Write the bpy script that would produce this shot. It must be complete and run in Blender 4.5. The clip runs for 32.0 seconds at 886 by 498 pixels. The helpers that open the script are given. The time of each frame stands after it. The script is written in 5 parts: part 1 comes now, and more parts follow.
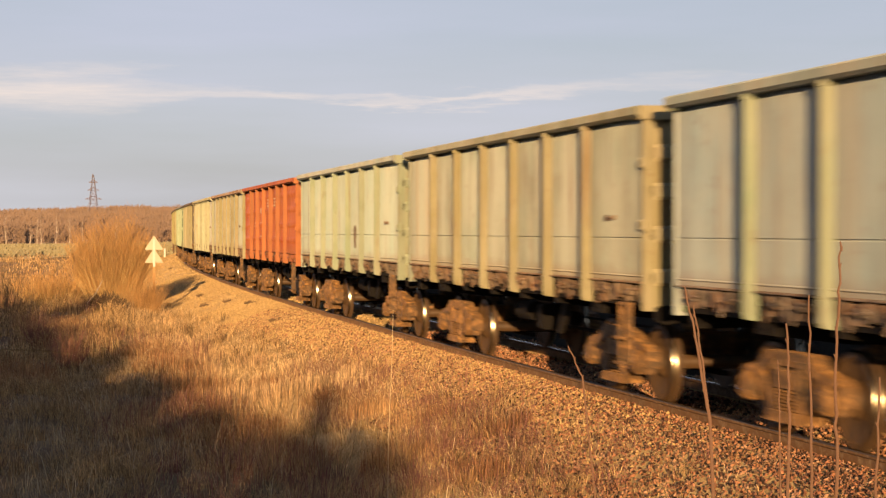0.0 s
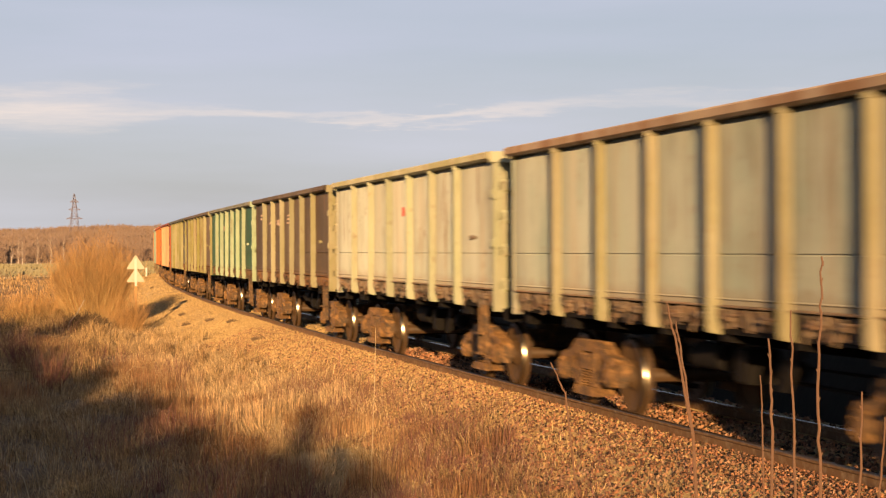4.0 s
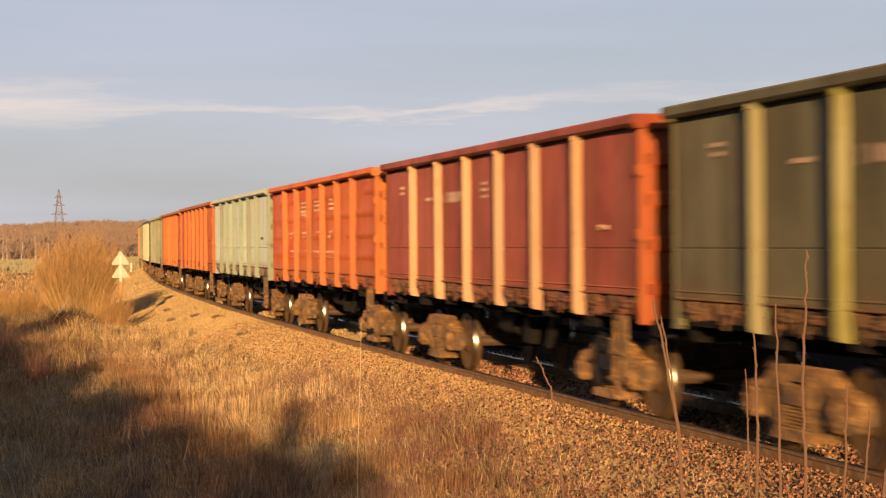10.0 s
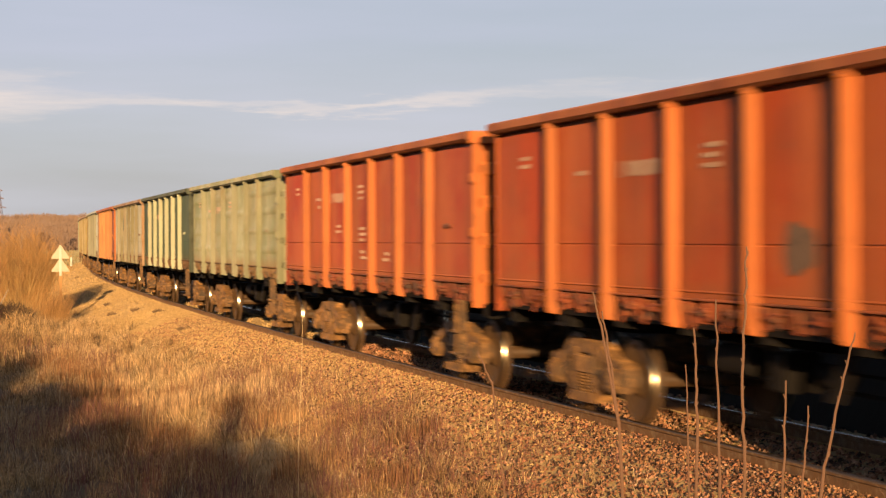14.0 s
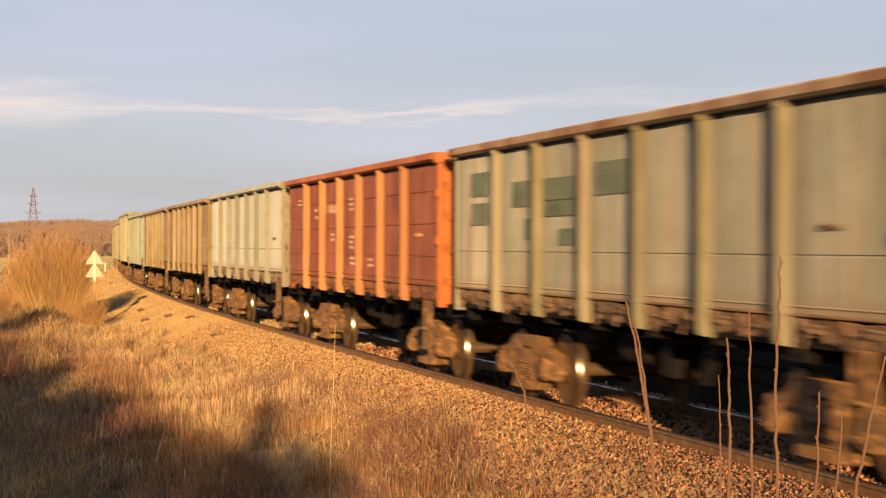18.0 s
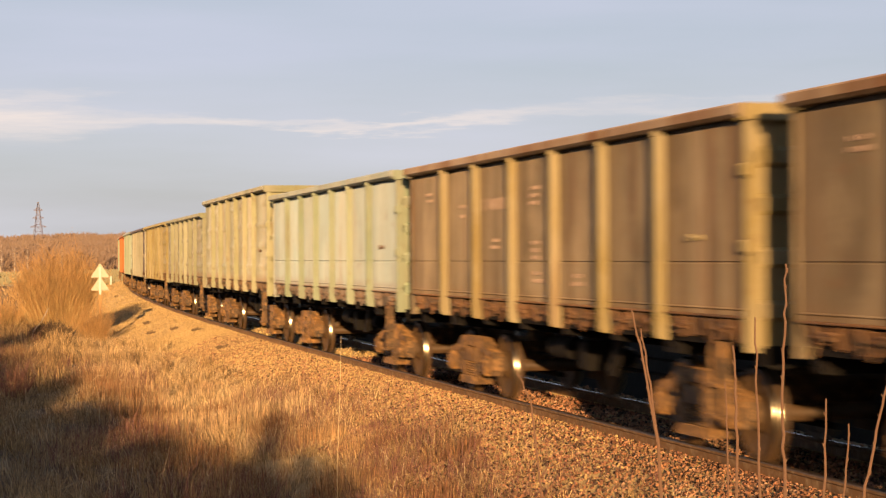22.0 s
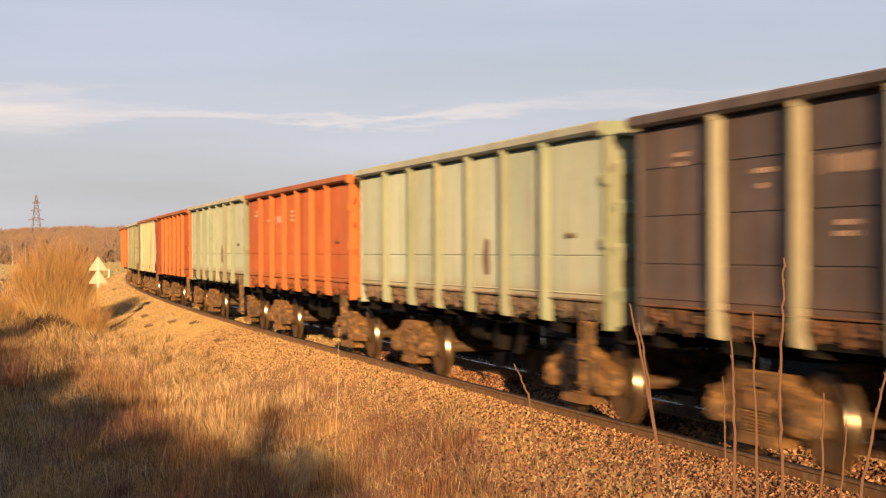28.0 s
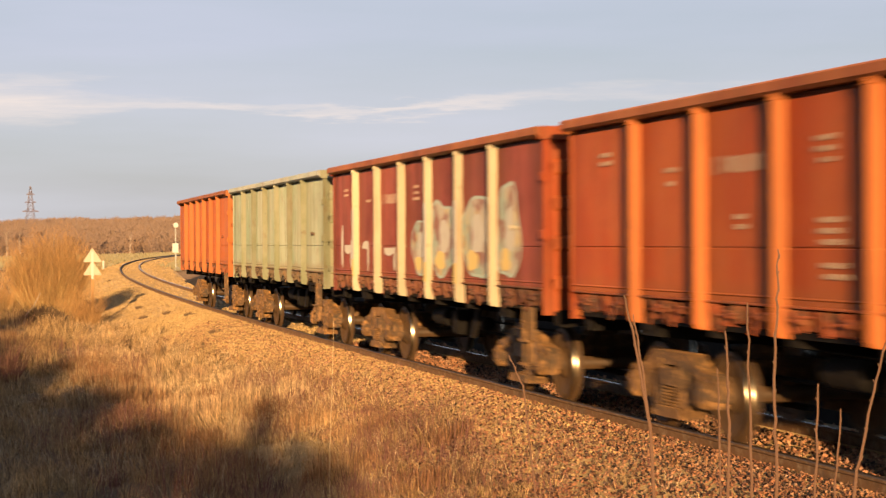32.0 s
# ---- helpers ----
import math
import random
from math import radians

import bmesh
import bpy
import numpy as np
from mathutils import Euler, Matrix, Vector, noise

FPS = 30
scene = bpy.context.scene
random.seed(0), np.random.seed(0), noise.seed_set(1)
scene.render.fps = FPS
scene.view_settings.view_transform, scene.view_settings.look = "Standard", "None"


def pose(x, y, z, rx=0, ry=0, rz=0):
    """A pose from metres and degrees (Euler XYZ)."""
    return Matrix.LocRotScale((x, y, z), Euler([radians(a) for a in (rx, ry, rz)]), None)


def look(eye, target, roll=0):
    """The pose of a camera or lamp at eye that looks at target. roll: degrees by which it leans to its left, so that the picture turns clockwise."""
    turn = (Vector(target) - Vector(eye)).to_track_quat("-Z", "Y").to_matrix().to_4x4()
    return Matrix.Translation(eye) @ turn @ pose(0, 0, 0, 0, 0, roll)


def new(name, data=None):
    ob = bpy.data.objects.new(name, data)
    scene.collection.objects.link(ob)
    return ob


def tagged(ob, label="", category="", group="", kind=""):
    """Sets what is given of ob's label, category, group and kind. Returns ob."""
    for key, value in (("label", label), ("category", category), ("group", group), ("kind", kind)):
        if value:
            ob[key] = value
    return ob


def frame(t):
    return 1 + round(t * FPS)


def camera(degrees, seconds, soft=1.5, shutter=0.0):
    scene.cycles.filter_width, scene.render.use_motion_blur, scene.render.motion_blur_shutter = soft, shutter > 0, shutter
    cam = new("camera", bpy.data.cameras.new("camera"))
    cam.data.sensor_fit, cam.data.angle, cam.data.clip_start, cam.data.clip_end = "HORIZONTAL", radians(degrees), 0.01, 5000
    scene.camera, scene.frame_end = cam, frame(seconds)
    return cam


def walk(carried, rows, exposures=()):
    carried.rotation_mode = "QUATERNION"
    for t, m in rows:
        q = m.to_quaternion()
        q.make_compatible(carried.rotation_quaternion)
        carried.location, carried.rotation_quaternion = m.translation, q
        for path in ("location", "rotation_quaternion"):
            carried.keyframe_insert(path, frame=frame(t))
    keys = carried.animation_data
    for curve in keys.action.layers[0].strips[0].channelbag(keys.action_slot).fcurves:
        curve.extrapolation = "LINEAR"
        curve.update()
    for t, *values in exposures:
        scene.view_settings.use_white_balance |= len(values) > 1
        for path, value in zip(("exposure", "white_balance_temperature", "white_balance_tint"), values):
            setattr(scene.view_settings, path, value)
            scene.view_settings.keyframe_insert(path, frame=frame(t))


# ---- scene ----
cam = camera(27.12, 32.0, soft=1.25, shutter=0.7)
EYE = 2.084
# seconds, yaw, pitch, roll
ROWS = [
    (0, 0.81, -0.55, -0.04), (0.5, 0.58, -0.60, 0.28), (1, 0.20, -0.55, 0.28), (1.5, 0.07, -0.25, 0.24),
    (2, 0.12, -0.24, 0.10), (2.5, 0.26, -0.26, 0.23), (3, 0.35, -0.18, 0.19), (3.5, 0.35, -0.08, 0.44), (4, 0.25, -0.01, 0.33),
    (4.5, 0.16, -0.01, 0.27), (6.5, 0.12, -0.18, 0.47), (7, 0.11, -0.02, 0.62), (7.5, 0.11, 0.04, 0.57),
    (8, 0.12, 0.08, 0.51), (8.5, 0.08, 0.04, 0.63), (9, 0.00, -0.12, 0.63), (9.5, -0.11, -0.15, 0.56), (10, -0.21, -0.18, 0.49),
    (10.5, -0.39, -0.20, 0.42), (11, -0.68, -0.35, 0.48), (11.5, -1.03, -0.41, 0.67), (12, -1.34, -0.47, 0.50),
    (12.5, -1.60, -0.50, 0.51), (13, -1.85, -0.42, 0.14), (13.5, -2.10, -0.35, 0.21), (14, -2.02, -0.34, 0.26),
    (14.5, -1.78, -0.29, 0.40), (16.5, -1.45, -0.31, 0.25), (17, -1.33, -0.31, 0.21), (17.5, -1.19, -0.23, 0.14),
    (18, -0.99, -0.09, -0.12), (18.5, -0.86, 0.08, -0.36), (19, -0.80, 0.23, -0.17), (19.5, -0.89, 0.09, 0.09),
    (20, -1.00, -0.05, -0.03), (20.5, -1.00, 0.03, 0.08), (21, -0.90, 0.15, 0.14), (21.5, -1.03, 0.19, 0.23),
    (22, -0.83, 0.23, 0.40), (22.5, -0.77, 0.19, 0.53), (23, -0.71, 0.11, 0.49), (23.5, -0.62, 0.08, 0.56),
    (24, -0.53, 0.03, 0.67), (24.5, -0.35, 0.03, 0.68), (25, -0.22, 0.07, 0.59), (25.5, -0.23, 0.04, 0.50),
    (27.5, -0.95, 0.07, 0.23), (28, -0.89, 0.03, 0.30), (28.5, -0.61, 0.04, 0.26), (29, -0.36, 0.04, 0.12),
    (29.5, -0.23, 0.02, 0.12), (30, -0.22, -0.03, 0.09), (30.5, -0.20, -0.04, 0.17), (31, -0.33, -0.07, 0.11),
    (31.5, -0.48, -0.11, 0.22), (32, -1.06, -0.24, 0.33),
]
walk(cam, [(t, pose(0, 0, EYE, 90 + pitch, roll, yaw)) for t, yaw, pitch, roll in ROWS], exposures=((0, 0.0), (6, 0.0), (9, -0.06), (13, -0.05), (17, 0.06), (32, 0.08)))

# ---- light ----
SUN_EL, SUN_AZ = radians(6.5), math.atan2(0.04, -1.0)     # bearing of the sun, clockwise from +y
SUN_WAY = Vector((math.sin(SUN_AZ) * math.cos(SUN_EL), math.cos(SUN_AZ) * math.cos(SUN_EL), math.sin(SUN_EL)))
sun = new("sun", bpy.data.lights.new("sun", "SUN"))
sun.data.energy, sun.data.angle, sun.data.color = 8.3, radians(0.6), (1.0, 0.635, 0.29)
sun.matrix_world = look(SUN_WAY * 100, (0, 0, 0))


def sky():
    w = bpy.data.worlds.new("sky")
    scene.world = w
    w.use_nodes = True
    n, l = w.node_tree.nodes, w.node_tree.links
    bg = n["Background"]
    bg.inputs["Strength"].default_value = 0.12
    tex = n.new("ShaderNodeTexSky")
    tex.sky_type, tex.sun_disc = "NISHITA", False
    tex.sun_elevation, tex.sun_rotation = SUN_EL, SUN_AZ
    tex.air_density, tex.dust_density, tex.ozone_density = 1.0, 1.6, 2.0
    co = n.new("ShaderNodeTexCoord")
    sep = n.new("ShaderNodeSeparateXYZ")
    l.new(co.outputs["Generated"], sep.inputs[0])
    # thin high veil all over the sky
    mp = n.new("ShaderNodeMapping")
    mp.inputs["Scale"].default_value = (2.0, 2.0, 16.0)
    l.new(co.outputs["Generated"], mp.inputs[0])
    veil = n.new("ShaderNodeTexNoise")
    veil.inputs["Scale"].default_value, veil.inputs["Detail"].default_value = 1.6, 6
    l.new(mp.outputs[0], veil.inputs["Vector"])
    vr = n.new("ShaderNodeMapRange")
    vr.inputs[1].default_value, vr.inputs[2].default_value, vr.inputs[3].default_value, vr.inputs[4].default_value = 0.3, 0.75, 0.60, 0.88
    l.new(veil.outputs["Fac"], vr.inputs[0])
    mix = n.new("ShaderNodeMix")
    mix.data_type = "RGBA"
    haze = n.new("ShaderNodeMix")            # greyer and warmer towards the horizon
    haze.data_type = "RGBA"
    haze.inputs["A"].default_value, haze.inputs["B"].default_value = (5.8, 5.75, 6.15, 1), (5.0, 5.15, 6.3, 1)
    low = n.new("ShaderNodeMapRange")
    low.inputs[1].default_value, low.inputs[2].default_value = 0.0, 0.11
    l.new(sep.outputs["Z"], low.inputs[0])
    l.new(low.outputs[0], haze.inputs["Factor"])
    l.new(haze.outputs["Result"], mix.inputs["B"])
    l.new(tex.outputs[0], mix.inputs["A"])
    thick = n.new("ShaderNodeMapRange")      # the veil is thick low down and thin overhead
    thick.inputs[1].default_value, thick.inputs[2].default_value, thick.inputs[3].default_value, thick.inputs[4].default_value = 0.18, 0.55, 1.0, 0.05
    l.new(sep.outputs["Z"], thick.inputs[0])
    both = n.new("ShaderNodeMath")
    both.operation = "MULTIPLY"
    l.new(vr.outputs[0], both.inputs[0])
    l.new(thick.outputs[0], both.inputs[1])
    l.new(both.outputs[0], mix.inputs["Factor"])
    # long streak of cloud low in the sky: broad at one end, a thread at the other
    mp2 = n.new("ShaderNodeMapping")
    mp2.inputs["Scale"].default_value = (4.0, 4.0, 34.0)
    l.new(co.outputs["Generated"], mp2.inputs[0])
    wav = n.new("ShaderNodeTexNoise")
    wav.inputs["Scale"].default_value, wav.inputs["Detail"].default_value, wav.inputs["Roughness"].default_value = 2.0, 8, 0.62
    l.new(mp2.outputs[0], wav.inputs["Vector"])

    def calc(op, a, b, c=None):
        m = n.new("ShaderNodeMath")
        m.operation = op
        for k, v in enumerate((a, b, c)):
            if v is None:
                continue
            if isinstance(v, (int, float)):
                m.inputs[k].default_value = v
            else:
                l.new(v, m.inputs[k])
        return m.outputs[0]

    def ramp(src, stops):
        r = n.new("ShaderNodeFloatCurve")
        curve = r.mapping.curves[0]
        for (x, y), p in zip(stops[:2], curve.points):
            p.location = (x, y)
        for x, y in stops[2:]:
            curve.points.new(x, y)
        r.mapping.update()
        l.new(src, r.inputs["Value"])
        return r.outputs[0]
    along = calc("MULTIPLY_ADD", sep.outputs["X"], 1.6, 0.5)                       # bearing, 0 to 1 over the streak's length
    line = calc("MULTIPLY", ramp(along, ((0.0, 0.74), (1.0, 0.84), (0.12, 0.74), (0.30, 0.755), (0.46, 0.715), (0.66, 0.79))), 0.1)
    half = calc("MULTIPLY", ramp(along, ((0.0, 0.95), (1.0, 0.5), (0.12, 0.95), (0.28, 0.42), (0.46, 0.22), (0.66, 0.40))), 0.011)
    wob = calc("MULTIPLY_ADD", wav.outputs["Fac"], 0.036, -0.018)
    off = calc("ABSOLUTE", calc("ADD", calc("SUBTRACT", sep.outputs["Z"], line), wob), 0)
    band = n.new("ShaderNodeMapRange")
    band.interpolation_type = "SMOOTHSTEP"
    band.inputs[1].default_value, band.inputs[2].default_value, band.inputs[3].default_value, band.inputs[4].default_value = 0.0, 1.5, 1.0, 0.0
    l.new(calc("DIVIDE", off, half), band.inputs[0])
    front = calc("GREATER_THAN", sep.outputs["Y"], 0.0)
    mul = n.new("ShaderNodeMath")
    mul.operation = "MULTIPLY"
    l.new(calc("MULTIPLY", band.outputs[0], front), mul.inputs[0])
    mp3 = n.new("ShaderNodeMapping")
    mp3.inputs["Scale"].default_value = (9.0, 9.0, 110.0)
    mp3.inputs["Rotation"].default_value = (0, 0.05, 0)
    l.new(co.outputs["Generated"], mp3.inputs[0])
    wisp = n.new("ShaderNodeTexNoise")
    wisp.inputs["Scale"].default_value, wisp.inputs["Detail"].default_value, wisp.inputs["Roughness"].default_value = 1.4, 7, 0.6
    l.new(mp3.outputs[0], wisp.inputs["Vector"])
    torn = n.new("ShaderNodeMapRange")
    torn.inputs[1].default_value, torn.inputs[2].default_value, torn.inputs[3].default_value, torn.inputs[4].default_value = 0.36, 0.60, 0.42, 1.0
    l.new(wisp.outputs["Fac"], torn.inputs[0])
    l.new(calc("MULTIPLY", torn.outputs[0], ramp(along, ((0.0, 0.95), (1.0, 0.12), (0.3, 0.65), (0.55, 0.55), (0.75, 0.28)))), mul.inputs[1])
    mix2 = n.new("ShaderNodeMix")
    mix2.data_type = "RGBA"
    mix2.inputs["B"].default_value = (7.6, 6.5, 5.9, 1)
    l.new(mix.outputs["Result"], mix2.inputs["A"])
    l.new(mul.outputs[0], mix2.inputs["Factor"])
    l.new(mix2.outputs["Result"], bg.inputs["Color"])


sky()

# ---- materials ----
def material(name, rgb, rough=0.8, metal=0.0, spots=(), bump=0.0, bump_scale=40, vary=0.0, island=0.0, thin=0.0, stretch=(1, 1, 1), shine=0.5, streaks=(), splash=None, creep=None):
    """spots: (rgb, scale, low, high, strength) layers of noise over the base colour; streaks: the same, drawn out downwards;
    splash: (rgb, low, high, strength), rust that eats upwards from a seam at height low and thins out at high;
    creep: (rgb, inner, outer, strength), stains that creep in from the two upright edges of a sheet."""
    m = bpy.data.materials.new(name)
    m.use_nodes = True
    n, l = m.node_tree.nodes, m.node_tree.links
    b = n["Principled BSDF"]
    b.inputs["Roughness"].default_value, b.inputs["Metallic"].default_value = rough, metal
    b.inputs["Diffuse Roughness"].default_value = 1.0 if rough > 0.5 else 0.0      # dusty surfaces
    b.inputs["Specular IOR Level"].default_value = shine
    co = n.new("ShaderNodeTexCoord")
    info = n.new("ShaderNodeObjectInfo")
    off = n.new("ShaderNodeVectorMath")
    off.operation = "MULTIPLY_ADD"
    off.inputs[1].default_value = (37, 53, 71)
    l.new(info.outputs["Random"], off.inputs[0])
    mp = n.new("ShaderNodeMapping")
    mp.inputs["Scale"].default_value = stretch
    l.new(co.outputs["Object"], mp.inputs[0])
    l.new(mp.outputs[0], off.inputs[2])
    last = None
    base = n.new("ShaderNodeRGB")
    base.outputs[0].default_value = (*rgb, 1)
    last = base.outputs[0]
    drawn = n.new("ShaderNodeMapping")
    drawn.inputs["Scale"].default_value = (1, 1, 0.09)
    l.new(off.outputs[0], drawn.inputs[0])
    for i, (c, scale, lo, hi, k) in enumerate((*spots, *streaks)):
        t = n.new("ShaderNodeTexNoise")
        t.inputs["Scale"].default_value, t.inputs["Detail"].default_value, t.inputs["Roughness"].default_value = scale, 6, 0.65
        l.new(off.outputs[0] if i < len(spots) else drawn.outputs[0], t.inputs["Vector"])
        r = n.new("ShaderNodeMapRange")
        r.inputs[1].default_value, r.inputs[2].default_value, r.inputs[4].default_value = lo, hi, k
        l.new(t.outputs["Fac"], r.inputs[0])
        x = n.new("ShaderNodeMix")
        x.data_type = "RGBA"
        x.inputs["B"].default_value = (*c, 1)
        l.new(r.outputs[0], x.inputs["Factor"])
        l.new(last, x.inputs["A"])
        last = x.outputs["Result"]
    if creep:
        c, lo, hi, k = creep
        side = n.new("ShaderNodeSeparateXYZ")
        l.new(co.outputs["Object"], side.inputs[0])
        dist = n.new("ShaderNodeMath")
        dist.operation = "ABSOLUTE"
        l.new(side.outputs["X"], dist.inputs[0])
        t = n.new("ShaderNodeTexNoise")
        t.inputs["Scale"].default_value, t.inputs["Detail"].default_value = 3.0, 5
        l.new(drawn.outputs[0], t.inputs["Vector"])
        edge = n.new("ShaderNodeMath")
        edge.operation = "MULTIPLY_ADD"
        edge.inputs[1].default_value = 0.8
        l.new(t.outputs["Fac"], edge.inputs[0])
        l.new(dist.outputs[0], edge.inputs[2])
        r = n.new("ShaderNodeMapRange")
        r.inputs[1].default_value, r.inputs[2].default_value, r.inputs[4].default_value = lo + 0.4, hi + 0.4, k
        l.new(edge.outputs[0], r.inputs[0])
        x = n.new("ShaderNodeMix")
        x.data_type = "RGBA"
        x.inputs["B"].default_value = (*c, 1)
        l.new(r.outputs[0], x.inputs["Factor"])
        l.new(last, x.inputs["A"])
        last = x.outputs["Result"]
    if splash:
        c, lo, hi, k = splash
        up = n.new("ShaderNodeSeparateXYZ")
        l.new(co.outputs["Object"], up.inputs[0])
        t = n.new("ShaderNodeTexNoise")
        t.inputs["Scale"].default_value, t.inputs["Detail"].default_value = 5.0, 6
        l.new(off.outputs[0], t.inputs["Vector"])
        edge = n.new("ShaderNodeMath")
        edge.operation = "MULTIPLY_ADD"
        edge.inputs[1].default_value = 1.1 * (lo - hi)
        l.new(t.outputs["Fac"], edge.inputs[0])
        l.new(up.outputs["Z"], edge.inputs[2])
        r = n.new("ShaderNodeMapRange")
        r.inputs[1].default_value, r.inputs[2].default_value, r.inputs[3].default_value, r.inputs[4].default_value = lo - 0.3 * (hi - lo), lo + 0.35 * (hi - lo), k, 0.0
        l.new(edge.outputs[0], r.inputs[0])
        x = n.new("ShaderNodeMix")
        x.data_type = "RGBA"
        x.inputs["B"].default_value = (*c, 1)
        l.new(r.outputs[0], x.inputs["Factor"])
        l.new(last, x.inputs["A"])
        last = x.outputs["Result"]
    for amount, socket in ((vary, info.outputs["Random"]), (island, None)):
        if not amount:
            continue
        if socket is None:
            socket = n.new("ShaderNodeNewGeometry").outputs["Random Per Island"]
        r = n.new("ShaderNodeMapRange")
        r.inputs[3].default_value, r.inputs[4].default_value = 1 - amount, 1 + amount
        l.new(socket, r.inputs[0])
        h = n.new("ShaderNodeHueSaturation")
        l.new(r.outputs[0], h.inputs["Value"])
        l.new(last, h.inputs["Color"])
        last = h.outputs[0]
    l.new(last, b.inputs["Base Color"])
    if bump:
        t = n.new("ShaderNodeTexNoise")
        t.inputs["Scale"].default_value, t.inputs["Detail"].default_value = bump_scale, 5
        l.new(off.outputs[0], t.inputs["Vector"])
        k = n.new("ShaderNodeBump")
        k.inputs["Strength"].default_value, k.inputs["Distance"].default_value = bump, 0.02
        l.new(t.outputs["Fac"], k.inputs["Height"])
        l.new(k.outputs[0], b.inputs["Normal"])
    if thin:
        tr = n.new("ShaderNodeBsdfTranslucent")
        l.new(last, tr.inputs["Color"])
        s = n.new("ShaderNodeMixShader")
        s.inputs[0].default_value = thin
        l.new(b.outputs[0], s.inputs[1])
        l.new(tr.outputs[0], s.inputs[2])
        l.new(s.outputs[0], n["Material Output"].inputs["Surface"])
    return m


RUST, DUST, SOOT = (0.16, 0.07, 0.03), (0.40, 0.31, 0.21), (0.035, 0.028, 0.022)


def paint(name, rgb, wear=0.5, sheet=False):
    warm = rgb[0] > 2.2 * rgb[1]
    pale = tuple(0.6 * c + 0.4 * d for c, d in zip(rgb, (0.50, 0.20, 0.07) if warm else (0.55, 0.5, 0.42)))
    grim = (0.20, 0.085, 0.035) if warm else DUST
    if max(rgb) < 0.16:
        pale, grim = tuple(1.7 * c + 0.022 for c in rgb), tuple(0.5 * c + 0.5 * d for c, d in zip(rgb, (0.12, 0.075, 0.045)))
    dark = tuple(0.55 * c for c in rgb)
    deep = tuple(0.7 * c + 0.3 * d for c, d in zip(dark, grim))
    spots = ((pale, 0.8, 0.44, 0.58, 1.3 * wear), (deep, 1.2, 0.50, 0.64, 1.1 * wear), (RUST, 4.2, 0.59, 0.68, 1.0 * wear), (SOOT, 14, 0.62, 0.72, 0.7 * wear))
    streaks = ((pale, 1.2, 0.45, 0.58, 1.3 * wear), (grim, 1.9, 0.50, 0.64, 0.9 * wear), (deep, 2.7, 0.51, 0.64, (1.4 if max(rgb) < 0.16 else 0.8) * wear), (RUST, 4.0, 0.57, 0.68, 1.2 * wear))
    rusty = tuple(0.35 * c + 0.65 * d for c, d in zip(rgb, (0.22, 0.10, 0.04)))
    creep = tuple(0.6 * c + 0.4 * d for c, d in zip(rgb, (0.10, 0.05, 0.022)))
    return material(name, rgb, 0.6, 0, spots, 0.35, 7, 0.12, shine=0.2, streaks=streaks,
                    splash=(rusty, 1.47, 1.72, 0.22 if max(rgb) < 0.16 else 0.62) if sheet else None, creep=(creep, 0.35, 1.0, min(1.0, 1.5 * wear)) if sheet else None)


SHEETS = {}


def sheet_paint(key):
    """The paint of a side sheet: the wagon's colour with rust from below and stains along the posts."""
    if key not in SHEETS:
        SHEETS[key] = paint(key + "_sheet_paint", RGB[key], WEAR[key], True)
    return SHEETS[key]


PAINTS, WEAR = {}, {}
# pale paints
for k, c, w in (
        ("ice", (0.31, 0.38, 0.395), 0.4), ("mint", (0.305, 0.378, 0.332), 0.32), ("mint_post", (0.245, 0.295, 0.205), 0.3), ("pearl", (0.325, 0.378, 0.375), 0.36), ("sea_post", (0.20, 0.275, 0.20), 0.3),
        ("tan", (0.27, 0.24, 0.12), 0.4), ("cream", (0.36, 0.365, 0.235), 0.35), ("chalk", (0.38, 0.40, 0.335), 0.6), ("ivory", (0.55, 0.46, 0.31), 0.25), ("weathered", (0.285, 0.32, 0.265), 0.55), ("mint_grey", (0.235, 0.255, 0.215), 0.6), ("dull_post", (0.17, 0.15, 0.075), 0.35), ("olive_green_post", (0.205, 0.215, 0.125), 0.35), ("pale_post", (0.38, 0.40, 0.27), 0.25),
        ("sand_post", (0.265, 0.195, 0.07), 0.35), ("mint_rail", (0.24, 0.272, 0.255), 0.35), ("peach", (0.55, 0.3, 0.15), 0.25), ("olive_post", (0.234, 0.206, 0.057), 0.35),
        ("lime_white", (0.35, 0.44, 0.285), 0.35), ("olive_green", (0.155, 0.185, 0.105), 0.5), ("sage", (0.235, 0.29, 0.20), 0.5), ("straw", (0.225, 0.232, 0.17), 0.65)):
    PAINTS[k], WEAR[k] = paint(k + "_paint", c, w), w
# post paints
for k, c, w in (
        ("plum_post", (0.29, 0.265, 0.185), 0.35), ("olive_rib_post", (0.295, 0.29, 0.165), 0.4), ("ochre_post", (0.26, 0.20, 0.06), 0.35)):
    PAINTS[k], WEAR[k] = paint(k + "_paint", c, w), w
# warm paints
for k, c, w in (
        ("orange", (0.31, 0.048, 0.011), 0.4), ("bright_orange", (0.35, 0.075, 0.02), 0.45), ("rust_tan", (0.31, 0.155, 0.055), 0.4), ("orange_post", (0.5, 0.15, 0.038), 0.25),
        ("red", (0.24, 0.036, 0.017), 0.4), ("maroon", (0.155, 0.03, 0.018), 0.45), ("brick", (0.15, 0.043, 0.024), 0.5), ("brick_red", (0.26, 0.054, 0.019), 0.45), ("rust_post", (0.41, 0.14, 0.048), 0.3), ("apricot_post", (0.50, 0.225, 0.085), 0.25), ("rust_brown", (0.21, 0.062, 0.028), 0.45)):
    PAINTS[k], WEAR[k] = paint(k + "_paint", c, w), w
